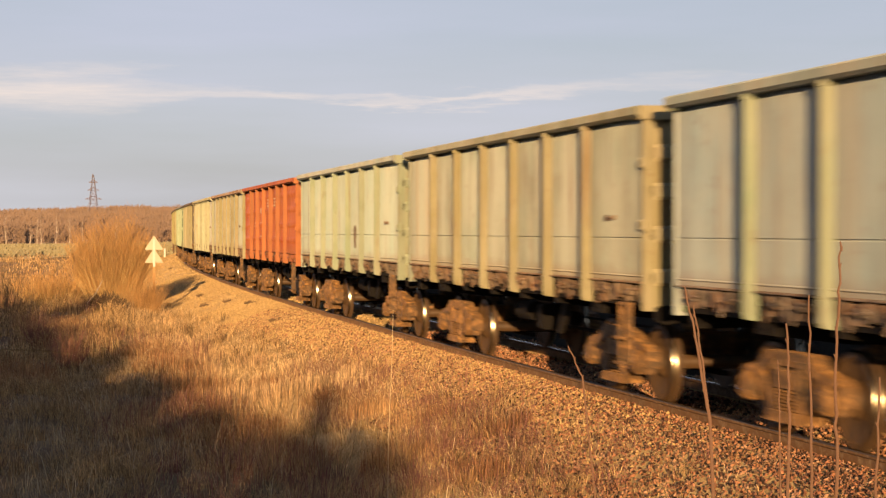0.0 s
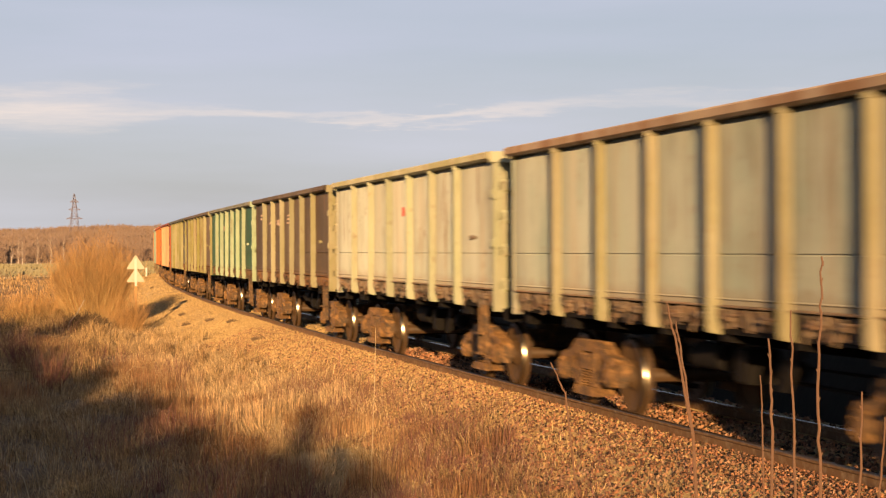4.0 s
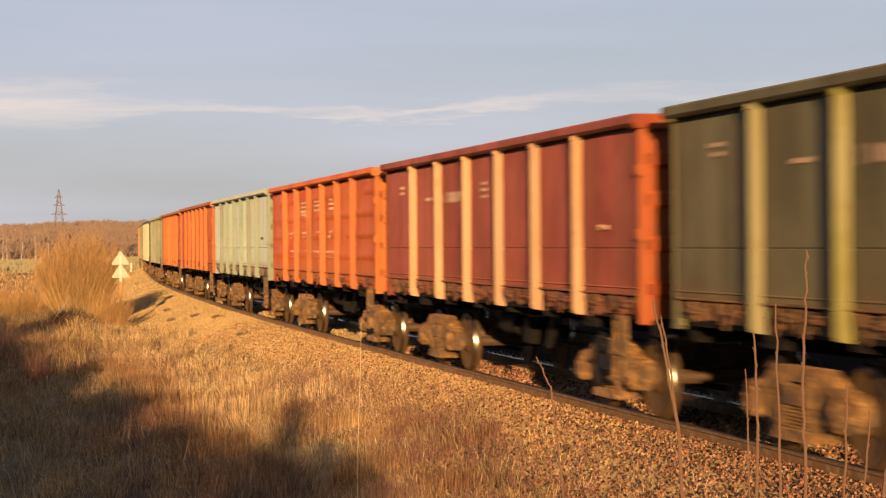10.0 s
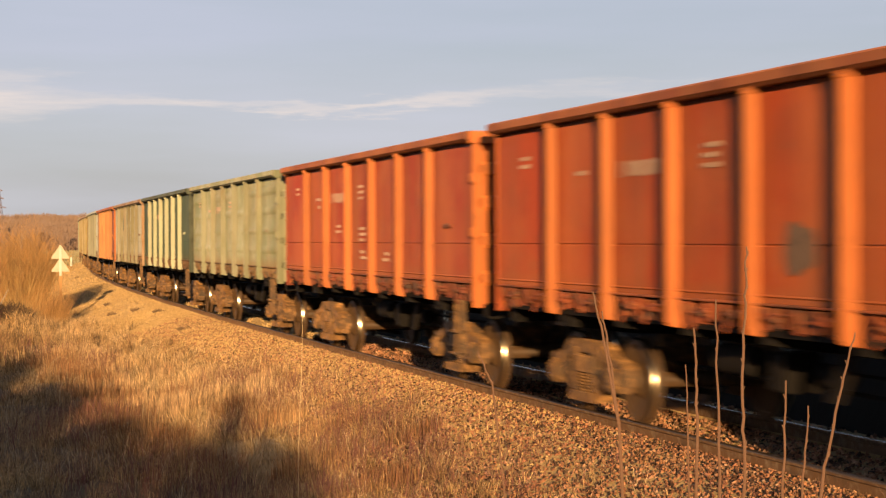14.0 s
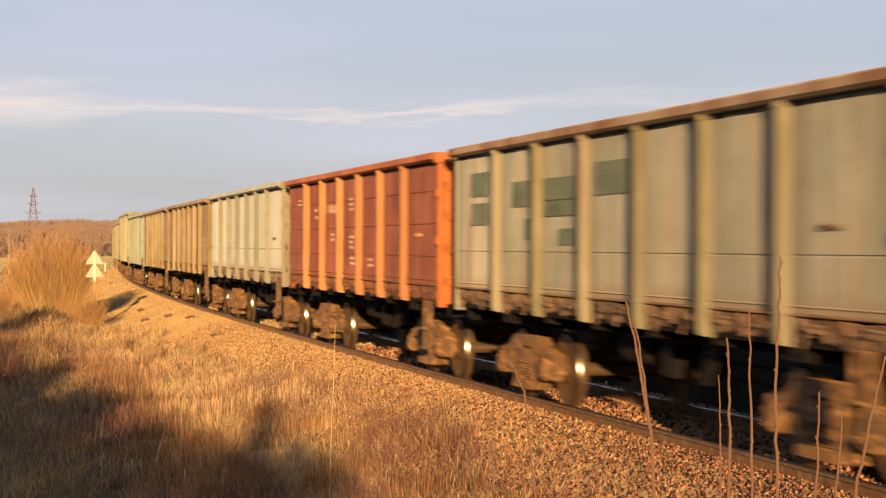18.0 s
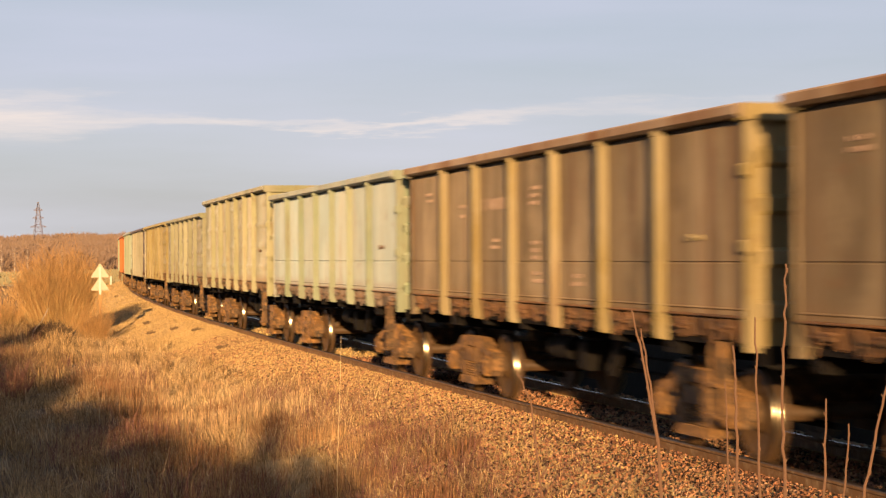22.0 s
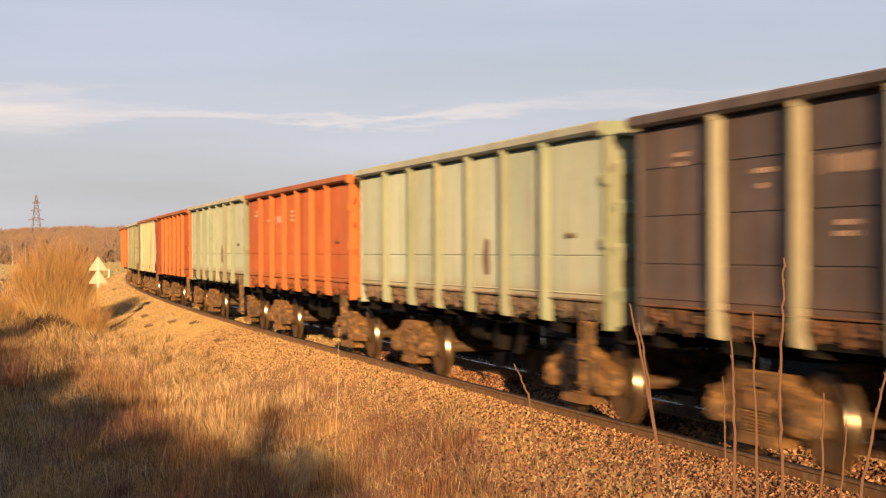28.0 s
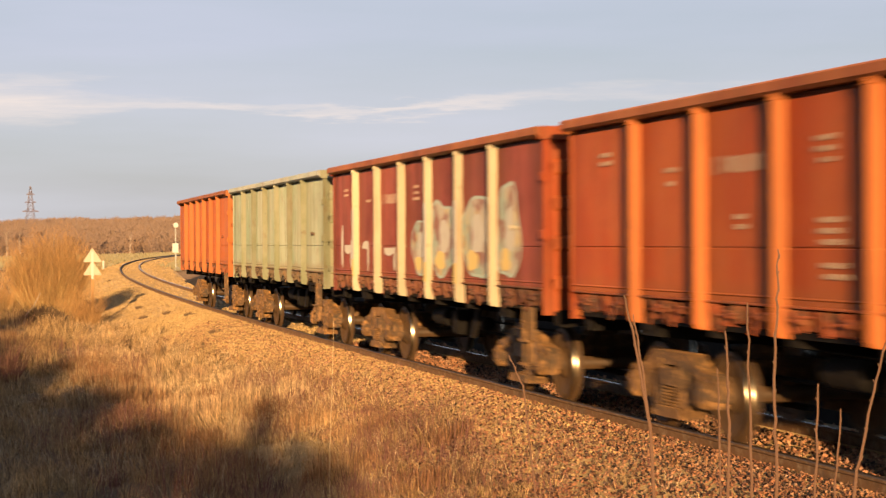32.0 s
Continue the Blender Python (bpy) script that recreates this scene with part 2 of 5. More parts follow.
# dark paints
for k, c, w in (
        ("grey_rail", (0.095, 0.09, 0.066), 0.4), ("brown_rail", (0.165, 0.08, 0.036), 0.4), ("brown", (0.14, 0.103, 0.063), 0.6), ("dark_brown", (0.078, 0.053, 0.03), 0.45), ("olive_brown", (0.062, 0.055, 0.03), 0.4),
        ("forest_green", (0.017, 0.058, 0.029), 0.3), ("bottle_green", (0.026, 0.047, 0.029), 0.3), ("green_rail", (0.055, 0.066, 0.045), 0.4), ("grey_rib", (0.17, 0.178, 0.13), 0.65), ("ochre", (0.205, 0.155, 0.042), 0.3), ("ash_post", (0.255, 0.25, 0.15), 0.35),
        ("plum", (0.068, 0.053, 0.056), 0.4), ("umber", (0.055, 0.037, 0.022), 0.45), ("khaki_post", (0.215, 0.215, 0.15), 0.35)):
    PAINTS[k], WEAR[k] = paint(k + "_paint", c, w), w
M = {
    "mark": material("white_stencil", (0.42, 0.29, 0.22), 0.7, spots=((RUST, 9, 0.56, 0.72, 0.6),)),
    "grime": material("grimy_cast_steel", (0.135, 0.068, 0.025), 0.75, 0, ((SOOT, 3.5, 0.44, 0.62, 0.75), ((0.37, 0.19, 0.065), 9, 0.50, 0.66, 0.9)), 0.4, 25, 0.12),
    # near-black, so the shade under the wagons is put into the colour
    "shade_black": material("shade_black_underframe", (0.009, 0.007, 0.006), 0.85, 0, ((RUST, 6, 0.6, 0.85, 0.10),), 0.3, 20, shine=0.2),
    "tread": material("polished_tyre", (0.66, 0.54, 0.38), 0.25, 1.0),
    "wheel": material("rusty_wheel_disc", (0.09, 0.05, 0.024), 0.6, 0.25, ((SOOT, 7, 0.5, 0.7, 0.7),), 0.2, 30),
    "railhead": material("polished_rail_head", (0.55, 0.53, 0.50), 0.22, 1.0),
    "railtop": material("dull_rail_head", (0.15, 0.095, 0.055), 0.5, 0.6),
    "rail": material("rusty_rail", (0.125, 0.062, 0.026), 0.8, 0.1, ((SOOT, 3, 0.5, 0.7, 0.5), (DUST, 9, 0.5, 0.8, 0.5)), 0.3, 30),
    "sleeper": material("grey_concrete", (0.30, 0.26, 0.21), 0.9, 0, ((RUST, 4, 0.5, 0.8, 0.5), (SOOT, 9, 0.55, 0.8, 0.5)), 0.3, 40),
    "gravel": material("gravel_bed", (0.36, 0.24, 0.105), 0.95, 0, ((SOOT, 26, 0.54, 0.70, 0.35), ((0.50, 0.40, 0.28), 31, 0.55, 0.75, 0.8), ((0.20, 0.12, 0.06), 0.7, 0.45, 0.7, 0.5)), 1.0, 22),
    "stone": material("crushed_stone", (0.23, 0.10, 0.050), 0.9, 0, (((0.36, 0.235, 0.155), 5, 0.48, 0.62, 0.7), ((0.13, 0.050, 0.032), 9, 0.46, 0.64, 0.7), ((0.27, 0.15, 0.07), 0.7, 0.45, 0.7, 0.5)), 0.3, 60, 0, 0.95),
    "sandy": material("sandy_gravel", (0.41, 0.275, 0.12), 0.95, 0, (((0.30, 0.18, 0.085), 0.5, 0.45, 0.7, 0.6), ((0.56, 0.40, 0.23), 19, 0.5, 0.75, 0.6)), 0.8, 14, 0, 0.4),
    "soil": material("dry_ground", (0.10, 0.055, 0.032), 0.95, 0, (((0.32, 0.22, 0.10), 0.25, 0.4, 0.65, 0.45), ((0.08, 0.05, 0.03), 1.7, 0.5, 0.75, 0.7), ((0.38, 0.27, 0.13), 6, 0.5, 0.75, 0.5)), 0.8, 8),
    "grass": material("dry_grass_straw", (0.34, 0.215, 0.10), 0.75, 0, (((0.19, 0.09, 0.045), 0.8, 0.50, 0.64, 0.75), ((0.58, 0.41, 0.21), 1.3, 0.47, 0.62, 0.8)), 0, 10, 0, 0.92, 0.25),
    "gold": material("golden_dry_grass", (0.56, 0.39, 0.215), 0.75, 0, (((0.33, 0.185, 0.10), 0.9, 0.50, 0.64, 0.7), ((0.70, 0.53, 0.32), 1.4, 0.47, 0.62, 0.7)), 0, 10, 0, 0.8, 0.25),
    "straw": material("bleached_grass_stem", (0.68, 0.54, 0.35), 0.75, 0, (((0.40, 0.29, 0.17), 1.1, 0.45, 0.7, 0.7),), 0, 10, 0, 0.4, 0.2),
    "reed": material("red_brown_reed", (0.27, 0.13, 0.062), 0.75, 0, (((0.54, 0.36, 0.18), 1.6, 0.46, 0.66, 0.8),), 0, 10, 0, 0.6, 0.2),
    "weed": material("dry_weed_stems", (0.20, 0.085, 0.075), 0.8, 0, (((0.40, 0.23, 0.12), 2, 0.45, 0.7, 0.7),), 0, 10, 0, 0.35, 0.15),
    "willow": material("willow_stems", (0.48, 0.265, 0.10), 0.7, 0, (((0.30, 0.20, 0.09), 0.8, 0.45, 0.7, 0.6),), 0, 10, 0, 0.35, 0.15),
    "willow_base": material("olive_willow_wood", (0.48, 0.34, 0.15), 0.75, 0, (((0.14, 0.085, 0.04), 1.2, 0.48, 0.66, 0.7),), 0, 10, 0, 0.4),
    "twig": material("brown_twig_bark", (0.155, 0.08, 0.048), 0.7, 0, (((0.16, 0.09, 0.06), 30, 0.45, 0.7, 0.7),), 0.4, 80),
    "wood": material("bare_woodland", (0.37, 0.26, 0.19), 0.9, 0, (((0.32, 0.225, 0.175), 0.02, 0.42, 0.62, 0.7), ((0.40, 0.25, 0.145), 0.05, 0.5, 0.7, 0.5)), 0, 10, 0, 0.05, 0.4),
    "birch": material("pale_birch_bark", (0.48, 0.40, 0.33), 0.8, 0, (((0.10, 0.07, 0.05), 1.5, 0.55, 0.65, 0.8),)),
    "sign": material("white_enamel", (0.46, 0.44, 0.39), 0.45, 0, ((RUST, 6, 0.6, 0.75, 0.5),), 0.1, 20),
    "plate": material("yellowed_enamel_plate", (0.40, 0.355, 0.26), 0.5, 0, ((RUST, 5, 0.58, 0.75, 0.5),), 0.1, 20),
    "twiggy": material("grey_brown_twigs", (0.24, 0.17, 0.14), 0.9),
    "pylon": material("galvanised_steel", (0.20, 0.155, 0.165), 0.6, 0.1),
    "matted": material("dark_matted_stems", (0.075, 0.046, 0.03), 0.9, 0, (((0.16, 0.10, 0.055), 2, 0.5, 0.66, 0.7),)),
    "leafless": material("dense_dark_brush", (0.16, 0.10, 0.06), 0.9, 0, (((0.10, 0.07, 0.04), 1, 0.4, 0.7, 0.7),)),
    "field": material("pale_stubble_field", (0.27, 0.235, 0.145), 0.95, 0, (((0.26, 0.215, 0.11), 0.02, 0.45, 0.6, 0.9),), 0.3, 2),
    # near-black base stands in for shade behind and under the wagons
    "bank": material("shade_black_bank", (0.018, 0.012, 0.008), 0.95, 0, (((0.02, 0.015, 0.011), 1.5, 0.4, 0.7, 0.8),), 0.8, 6),
    "spray_white": material("white_spray_paint", (0.40, 0.37, 0.33), 0.6, 0, ((RUST, 5, 0.55, 0.75, 0.4),)),
    "spray_teal": material("teal_spray_paint", (0.30, 0.36, 0.33), 0.6), "spray_mix": material("mixed_spray_paint", (0.36, 0.31, 0.25), 0.6, 0, (((0.22, 0.29, 0.25), 1.8, 0.46, 0.58, 0.9), ((0.46, 0.33, 0.13), 2.1, 0.52, 0.62, 0.8), ((0.18, 0.05, 0.035), 2.6, 0.50, 0.60, 0.95))), "spray_yellow": material("yellow_spray_paint", (0.52, 0.38, 0.14), 0.6),
    "patch_green": material("dark_green_patch", (0.085, 0.115, 0.075), 0.7, 0, (((0.14, 0.14, 0.11), 3, 0.42, 0.62, 0.8), ((0.04, 0.06, 0.035), 2, 0.5, 0.65, 0.7))), "patch_grey": material("dark_rust_stain", (0.115, 0.072, 0.05), 0.8, 0, (((0.16, 0.10, 0.07), 4, 0.45, 0.62, 0.8), (SOOT, 6, 0.5, 0.65, 0.7))), "patch_teal": material("faded_teal_patch", (0.07, 0.15, 0.12), 0.7, 0, (((0.10, 0.09, 0.06), 4, 0.45, 0.65, 0.8),)), "patch_bright": material("bright_green_patch", (0.045, 0.13, 0.055), 0.7, 0, (((0.09, 0.075, 0.05), 5, 0.45, 0.62, 0.8),)), "patch_red": material("red_patch", (0.50, 0.08, 0.05), 0.6),
}


def hatch_paint(body, post):
    """Dirty lower gear: the wagon's own colours under rust and sooty blotches."""
    k = 0.6 if body[0] > 2.2 * body[1] else 0.24
    c = tuple(k * a + 0.03 * b + (0.97 - k) * d for a, b, d in zip(body, post, (0.15, 0.060, 0.020)))
    pale = tuple(1.6 * v + 0.015 for v in c)
    return material("dirty_lower_gear", c, 0.75, 0, ((pale, 6, 0.54, 0.68, 0.5), (SOOT, 4.5, 0.48, 0.60, 0.85), ((0.20, 0.085, 0.032), 7, 0.48, 0.66, 0.8)), 0.4, 25, 0.2)


RGB = {k: tuple(PAINTS[k].node_tree.nodes["RGB"].outputs[0].default_value)[:3] for k in PAINTS}
HATCH = {}

# ---- the line of the track: s metres away from the camera's side, u metres towards the camera ----
TRACK_D, TRACK_H, TRACK_K, TRACK_DK = 8.8456, 0.26384, -0.0007626, 6.0e-7
_S = np.arange(-540.0, 640.01, 0.5)
_A = TRACK_H + TRACK_K * _S + TRACK_DK * _S ** 2 / 2
_X = np.concatenate([[0], np.cumsum(-(np.sin(_A[1:]) + np.sin(_A[:-1])) / 4)])
_Y = np.concatenate([[0], np.cumsum((np.cos(_A[1:]) + np.cos(_A[:-1])) / 4)])
_X += TRACK_D * math.cos(TRACK_H) - np.interp(0, _S, _X)
_Y += TRACK_D * math.sin(TRACK_H) - np.interp(0, _S, _Y)


def on_track(s, u=0.0):
    a = np.interp(s, _S, _A)
    return np.interp(s, _S, _X) - u * np.cos(a), np.interp(s, _S, _Y) - u * np.sin(a)


def beside(x, y):
    """s and u of places on the ground, near the track."""
    x, y = np.asarray(x, float), np.asarray(y, float)
    s = np.clip((y - TRACK_D * math.sin(TRACK_H)) / math.cos(0.2), -539, 639)
    for _ in range(6):
        px, py = on_track(s)
        a = np.interp(s, _S, _A)
        s = np.clip(s + (x - px) * -np.sin(a) + (y - py) * np.cos(a), -539, 639)
    px, py = on_track(s)
    a = np.interp(s, _S, _A)
    return s, -((x - px) * np.cos(a) + (y - py) * np.sin(a))


def swell(x, y):
    return 0.16 * np.sin(x * 0.31 + 1.3) * np.sin(y * 0.17 + 0.4) + 0.09 * np.sin(x * 0.83 + y * 0.51) + 0.05 * np.sin(x * 1.7 - y * 1.3 + 2)


def ground_z(x, y):
    x, y = np.asarray(x, float), np.asarray(y, float)
    s, u = beside(x, y)
    au = np.abs(u)
    k = np.clip((au - 4.0) / 2.5, 0, 1)
    z = -0.95 + 0.22 * k * k * (3 - 2 * k) + swell(x, y) * k
    z = z + 1.05 * np.exp(-(x ** 2 + y ** 2) / 30.0) * np.clip((au - 3) / 3, 0, 1)
    r = np.hypot(x, y)
    z = z - 2.0 * np.clip((r - 150) / 500, 0, 1) * np.clip((au - 8) / 60, 0, 1)
    return z


BED = ((-4.8, -1.05), (-4.2, -0.80), (-3.4, -0.66), (-2.6, -0.50), (-1.75, -0.17), (-1.2, -0.125), (-0.9, -0.12), (-0.7, -0.165), (0.0, -0.175), (0.7, -0.165), (0.9, -0.12), (1.2, -0.125), (1.75, -0.17), (2.6, -0.50), (3.4, -0.66), (4.2, -0.80), (4.8, -1.05))


def bed_z(u):
    return np.interp(u, [p[0] for p in BED], [p[1] for p in BED])


# ---- mesh helpers ----
def mesh_of(name, verts, faces, mats=(), smooth=False, idx=None):
    me = bpy.data.meshes.new(name)
    me.from_pydata([tuple(v) for v in verts], [], [tuple(f) for f in faces])
    for m in mats if isinstance(mats, (list, tuple)) else (mats,):
        me.materials.append(m)
    if smooth:
        me.polygons.foreach_set("use_smooth", [True] * len(me.polygons))
    if idx is not None:
        me.polygons.foreach_set("material_index", idx)
    me.update()
    return me


def bulk(name, verts, loops, starts, mat):
    """A large mesh straight from arrays: loops of vertex numbers and where each face starts."""
    me = bpy.data.meshes.new(name)
    me.vertices.add(len(verts))
    me.vertices.foreach_set("co", np.asarray(verts, np.float32).ravel())
    me.loops.add(len(loops))
    me.loops.foreach_set("vertex_index", np.asarray(loops, np.int32))
    me.polygons.add(len(starts))
    me.polygons.foreach_set("loop_start", np.asarray(starts, np.int32))
    me.materials.append(mat)
    me.update(calc_edges=True)
    return me


def tris(name, verts, faces, mat):
    faces = np.asarray(faces)
    return bulk(name, verts, faces.ravel(), np.arange(len(faces)) * faces.shape[1], mat)


class Shape:
    """Gathers boxes, prisms and turned forms into one mesh."""

    def __init__(self):
        self.v, self.f, self.i = [], [], []

    def add(self, verts, faces, m=0):
        k = len(self.v)
        self.v += [tuple(v) for v in verts]
        self.f += [tuple(k + i for i in f) for f in faces]
        self.i += [m] * len(faces)
        return self

    def box(self, x0, y0, z0, x1, y1, z1, c=0.0, m=0):
        """A box; c cuts its edges along x."""
        if not c:
            return self.prism("x", x0, x1, ((y0, z0), (y1, z0), (y1, z1), (y0, z1)), m)
        return self.prism("x", x0, x1, ((y0 + c, z0), (y1 - c, z0), (y1, z0 + c), (y1, z1 - c), (y1 - c, z1), (y0 + c, z1), (y0, z1 - c), (y0, z0 + c)), m)

    def prism(self, axis, a, b, outline, m=0, b_outline=None):
        n = len(outline)
        put = {"x": lambda t, p: (t, p[0], p[1]), "y": lambda t, p: (p[0], t, p[1]), "z": lambda t, p: (p[0], p[1], t)}[axis]
        verts = [put(a, p) for p in outline] + [put(b, p) for p in (b_outline or outline)]
        faces = [[i, (i + 1) % n, n + (i + 1) % n, n + i] for i in range(n)] + [list(range(n))[::-1], list(range(n, 2 * n))]
        return self.add(verts, faces, m)

    def turn(self, axis, centre, profile, n=20, m=0, mats=None):
        """Turns (radius, along) about an axis through centre."""
        verts, faces, idx = [], [], []
        for r, t in profile:
            for k in range(n):
                c, s = r * math.cos(2 * math.pi * k / n), r * math.sin(2 * math.pi * k / n)
                p = {"x": (t, c, s), "y": (c, t, s), "z": (c, s, t)}[axis]
                verts.append([p[j] + centre[j] for j in range(3)])
        for j in range(len(profile) - 1):
            for k in range(n):
                faces.append((j * n + k, j * n + (k + 1) % n, (j + 1) * n + (k + 1) % n, (j + 1) * n + k))
                idx.append(mats[j] if mats else m)
        faces += [tuple(range(n))[::-1], tuple((len(profile) - 1) * n + k for k in range(n))]
        k = len(self.v)
        self.v += [tuple(v) for v in verts]
        self.f += [tuple(k + i for i in f) for f in faces]
        self.i += idx + [mats[0] if mats else m, mats[-1] if mats else m]
        return self

    def rod(self, a, b, r, r2=None, n=6, m=0):
        a, b = Vector(a), Vector(b)
        q = (b - a).to_track_quat("Z", "Y")
        ring = [q @ Vector((math.cos(2 * math.pi * k / n), math.sin(2 * math.pi * k / n), 0)) for k in range(n)]
        r2 = r if r2 is None else r2
        verts = [a + r * p for p in ring] + [b + r2 * p for p in ring]
        faces = [(i, (i + 1) % n, n + (i + 1) % n, n + i) for i in range(n)] + [tuple(range(n))[::-1], tuple(range(n, 2 * n))]
        return self.add(verts, faces, m)

    def mesh(self, name, mats, smooth=False):
        me = mesh_of(name, self.v, self.f, mats, smooth, self.i)
        bm = bmesh.new()
        bm.from_mesh(me)
        bmesh.ops.recalc_face_normals(bm, faces=bm.faces)
        bm.to_mesh(me)
        bm.free()
        if smooth:
            me.set_sharp_from_angle(angle=radians(35))
        return me


def part(name, me, parent, at=None, label=""):
    """One mesh object under a thing or a part."""
    ob = new(name, me)
    ob.parent = parent
    if at is not None:
        ob.matrix_basis = at if isinstance(at, Matrix) else Matrix.Translation(at)
    if label:
        ob["label"] = label
    return ob


def thing(name, label, category, me=None, at=(0, 0, 0), group="", kind=""):
    ob = new(name, me)
    ob.matrix_basis = at if isinstance(at, Matrix) else Matrix.Translation(at)
    return tagged(ob, label, category, group, kind)

# ---- ground and track ----
def build_ground():
    def steps(lo, hi, fine, out):
        inner = list(np.arange(lo, hi + 1e-6, fine))
        low, high, d = [], [], fine
        while len(low) < 60 and (not low or low[-1] > -out):
            d *= 1.28
            low.append((low[-1] if low else lo) - d)
        d = fine
        while len(high) < 60 and (not high or high[-1] < out):
            d *= 1.28
            high.append((high[-1] if high else hi) + d)
        return np.array(low[::-1] + inner + high)
    xs, ys = steps(-34, 18, 0.45, 3800), steps(2, 150, 0.5, 4200)
    X, Y = np.meshgrid(xs, ys)
    Z = ground_z(X.ravel(), Y.ravel())
    nx, ny = len(xs), len(ys)
    i = np.arange((ny - 1) * (nx - 1))
    a = (i // (nx - 1)) * nx + i % (nx - 1)
    me = tris("ground", np.stack([X.ravel(), Y.ravel(), Z], 1), np.stack([a, a + 1, a + nx + 1, a + nx], 1), M["soil"])
    me.polygons.foreach_set("use_smooth", [True] * len(me.polygons))
    thing("ground", "dry brown ground with sparse dead grass beside the railway", "ground", me, kind="structure")


def sweep(outline, s0, s1, step, mats, name, idx=None, closed=True):
    """Sweeps an outline of (u, z) along the track."""
    ss = np.arange(s0, s1 + 1e-6, step)
    n = len(outline)
    verts, faces, ids = [], [], []
    for s in ss:
        for u, z in outline:
            x, y = on_track(s, u)
            verts.append((x, y, z))
    for k in range(len(ss) - 1):
        for j in range(n if closed else n - 1):
            faces.append((k * n + j, k * n + (j + 1) % n, (k + 1) * n + (j + 1) % n, (k + 1) * n + j))
            ids.append(idx[j] if idx else 0)
    return mesh_of(name, verts, faces, mats, False, ids)


def build_track():
    thing("ballast_bed", "bank of orange-brown crushed stone ballast under the rails", "ballast", sweep([(u, z) for u, z in BED], -500, 620, 1.0, [M["gravel"]], "ballast_bed", closed=False), kind="structure")
    half = ((0.0375, -0.012), (0.034, 0.0), (-0.034, 0.0), (-0.0375, -0.012), (-0.036, -0.036), (-0.010, -0.052), (-0.009, -0.145), (-0.075, -0.166), (-0.075, -0.18), (0.075, -0.18), (0.075, -0.166), (0.009, -0.145), (0.010, -0.052), (0.036, -0.036))
    for u0 in (0.797, -0.797):
        # the near rail's head is browner and duller than the far one's
        me = sweep([(u0 + a, z) for a, z in half], -500, 620, 1.0, [M["rail"], M["railtop"] if u0 > 0 else M["railhead"]], "rail", [1, 1, 1] + [0] * 11 if u0 > 0 else [0, 1, 0] + [0] * 11)
        thing("rail", "worn steel rail with a polished head and rusty web", "rail", me, group="running rails", kind="structure")
    # near-black bank added beyond the line, in place of shade under the train
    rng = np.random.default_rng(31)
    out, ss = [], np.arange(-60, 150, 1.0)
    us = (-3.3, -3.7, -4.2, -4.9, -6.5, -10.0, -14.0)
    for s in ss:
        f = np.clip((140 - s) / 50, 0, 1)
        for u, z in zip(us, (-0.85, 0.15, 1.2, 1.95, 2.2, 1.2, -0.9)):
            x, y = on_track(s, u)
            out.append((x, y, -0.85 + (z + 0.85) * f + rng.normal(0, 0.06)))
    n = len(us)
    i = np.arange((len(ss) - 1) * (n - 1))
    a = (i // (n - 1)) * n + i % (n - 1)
    thing("earth_bank", "added near-black bank standing in for shade beyond the rails", "bank", tris("earth_bank", out, np.stack([a, a + 1, a + n + 1, a + n], 1), M["bank"]), kind="structure")
    # sleepers
    sh = Shape()
    sh.prism("y", -1.35, 1.35, ((-0.14, -0.38), (0.14, -0.38), (0.115, -0.185), (-0.115, -0.185)))
    me = sh.mesh("sleeper", [M["sleeper"]])
    clip = Shape().box(-0.07, -0.16, -0.186, 0.07, -0.07, -0.15, 0.01).box(-0.07, 0.07, -0.186, 0.07, 0.16, -0.15, 0.01).mesh("rail_clip", [M["rail"]])
    track = thing("sleeper_row", "grey concrete railway sleepers bedded in ballast", "sleepers", kind="structure")
    for k in range(290):
        s = -6 + k * 0.60
        x, y = on_track(s)
        a = float(np.interp(s, _S, _A))
        o = part("sleeper", me, track, pose(float(x), float(y), 0, 0, 0, math.degrees(a) + 90))
        if s < 30:
            for u in (0.797, -0.797):
                part("rail_clip", clip, o, (0, u, 0))


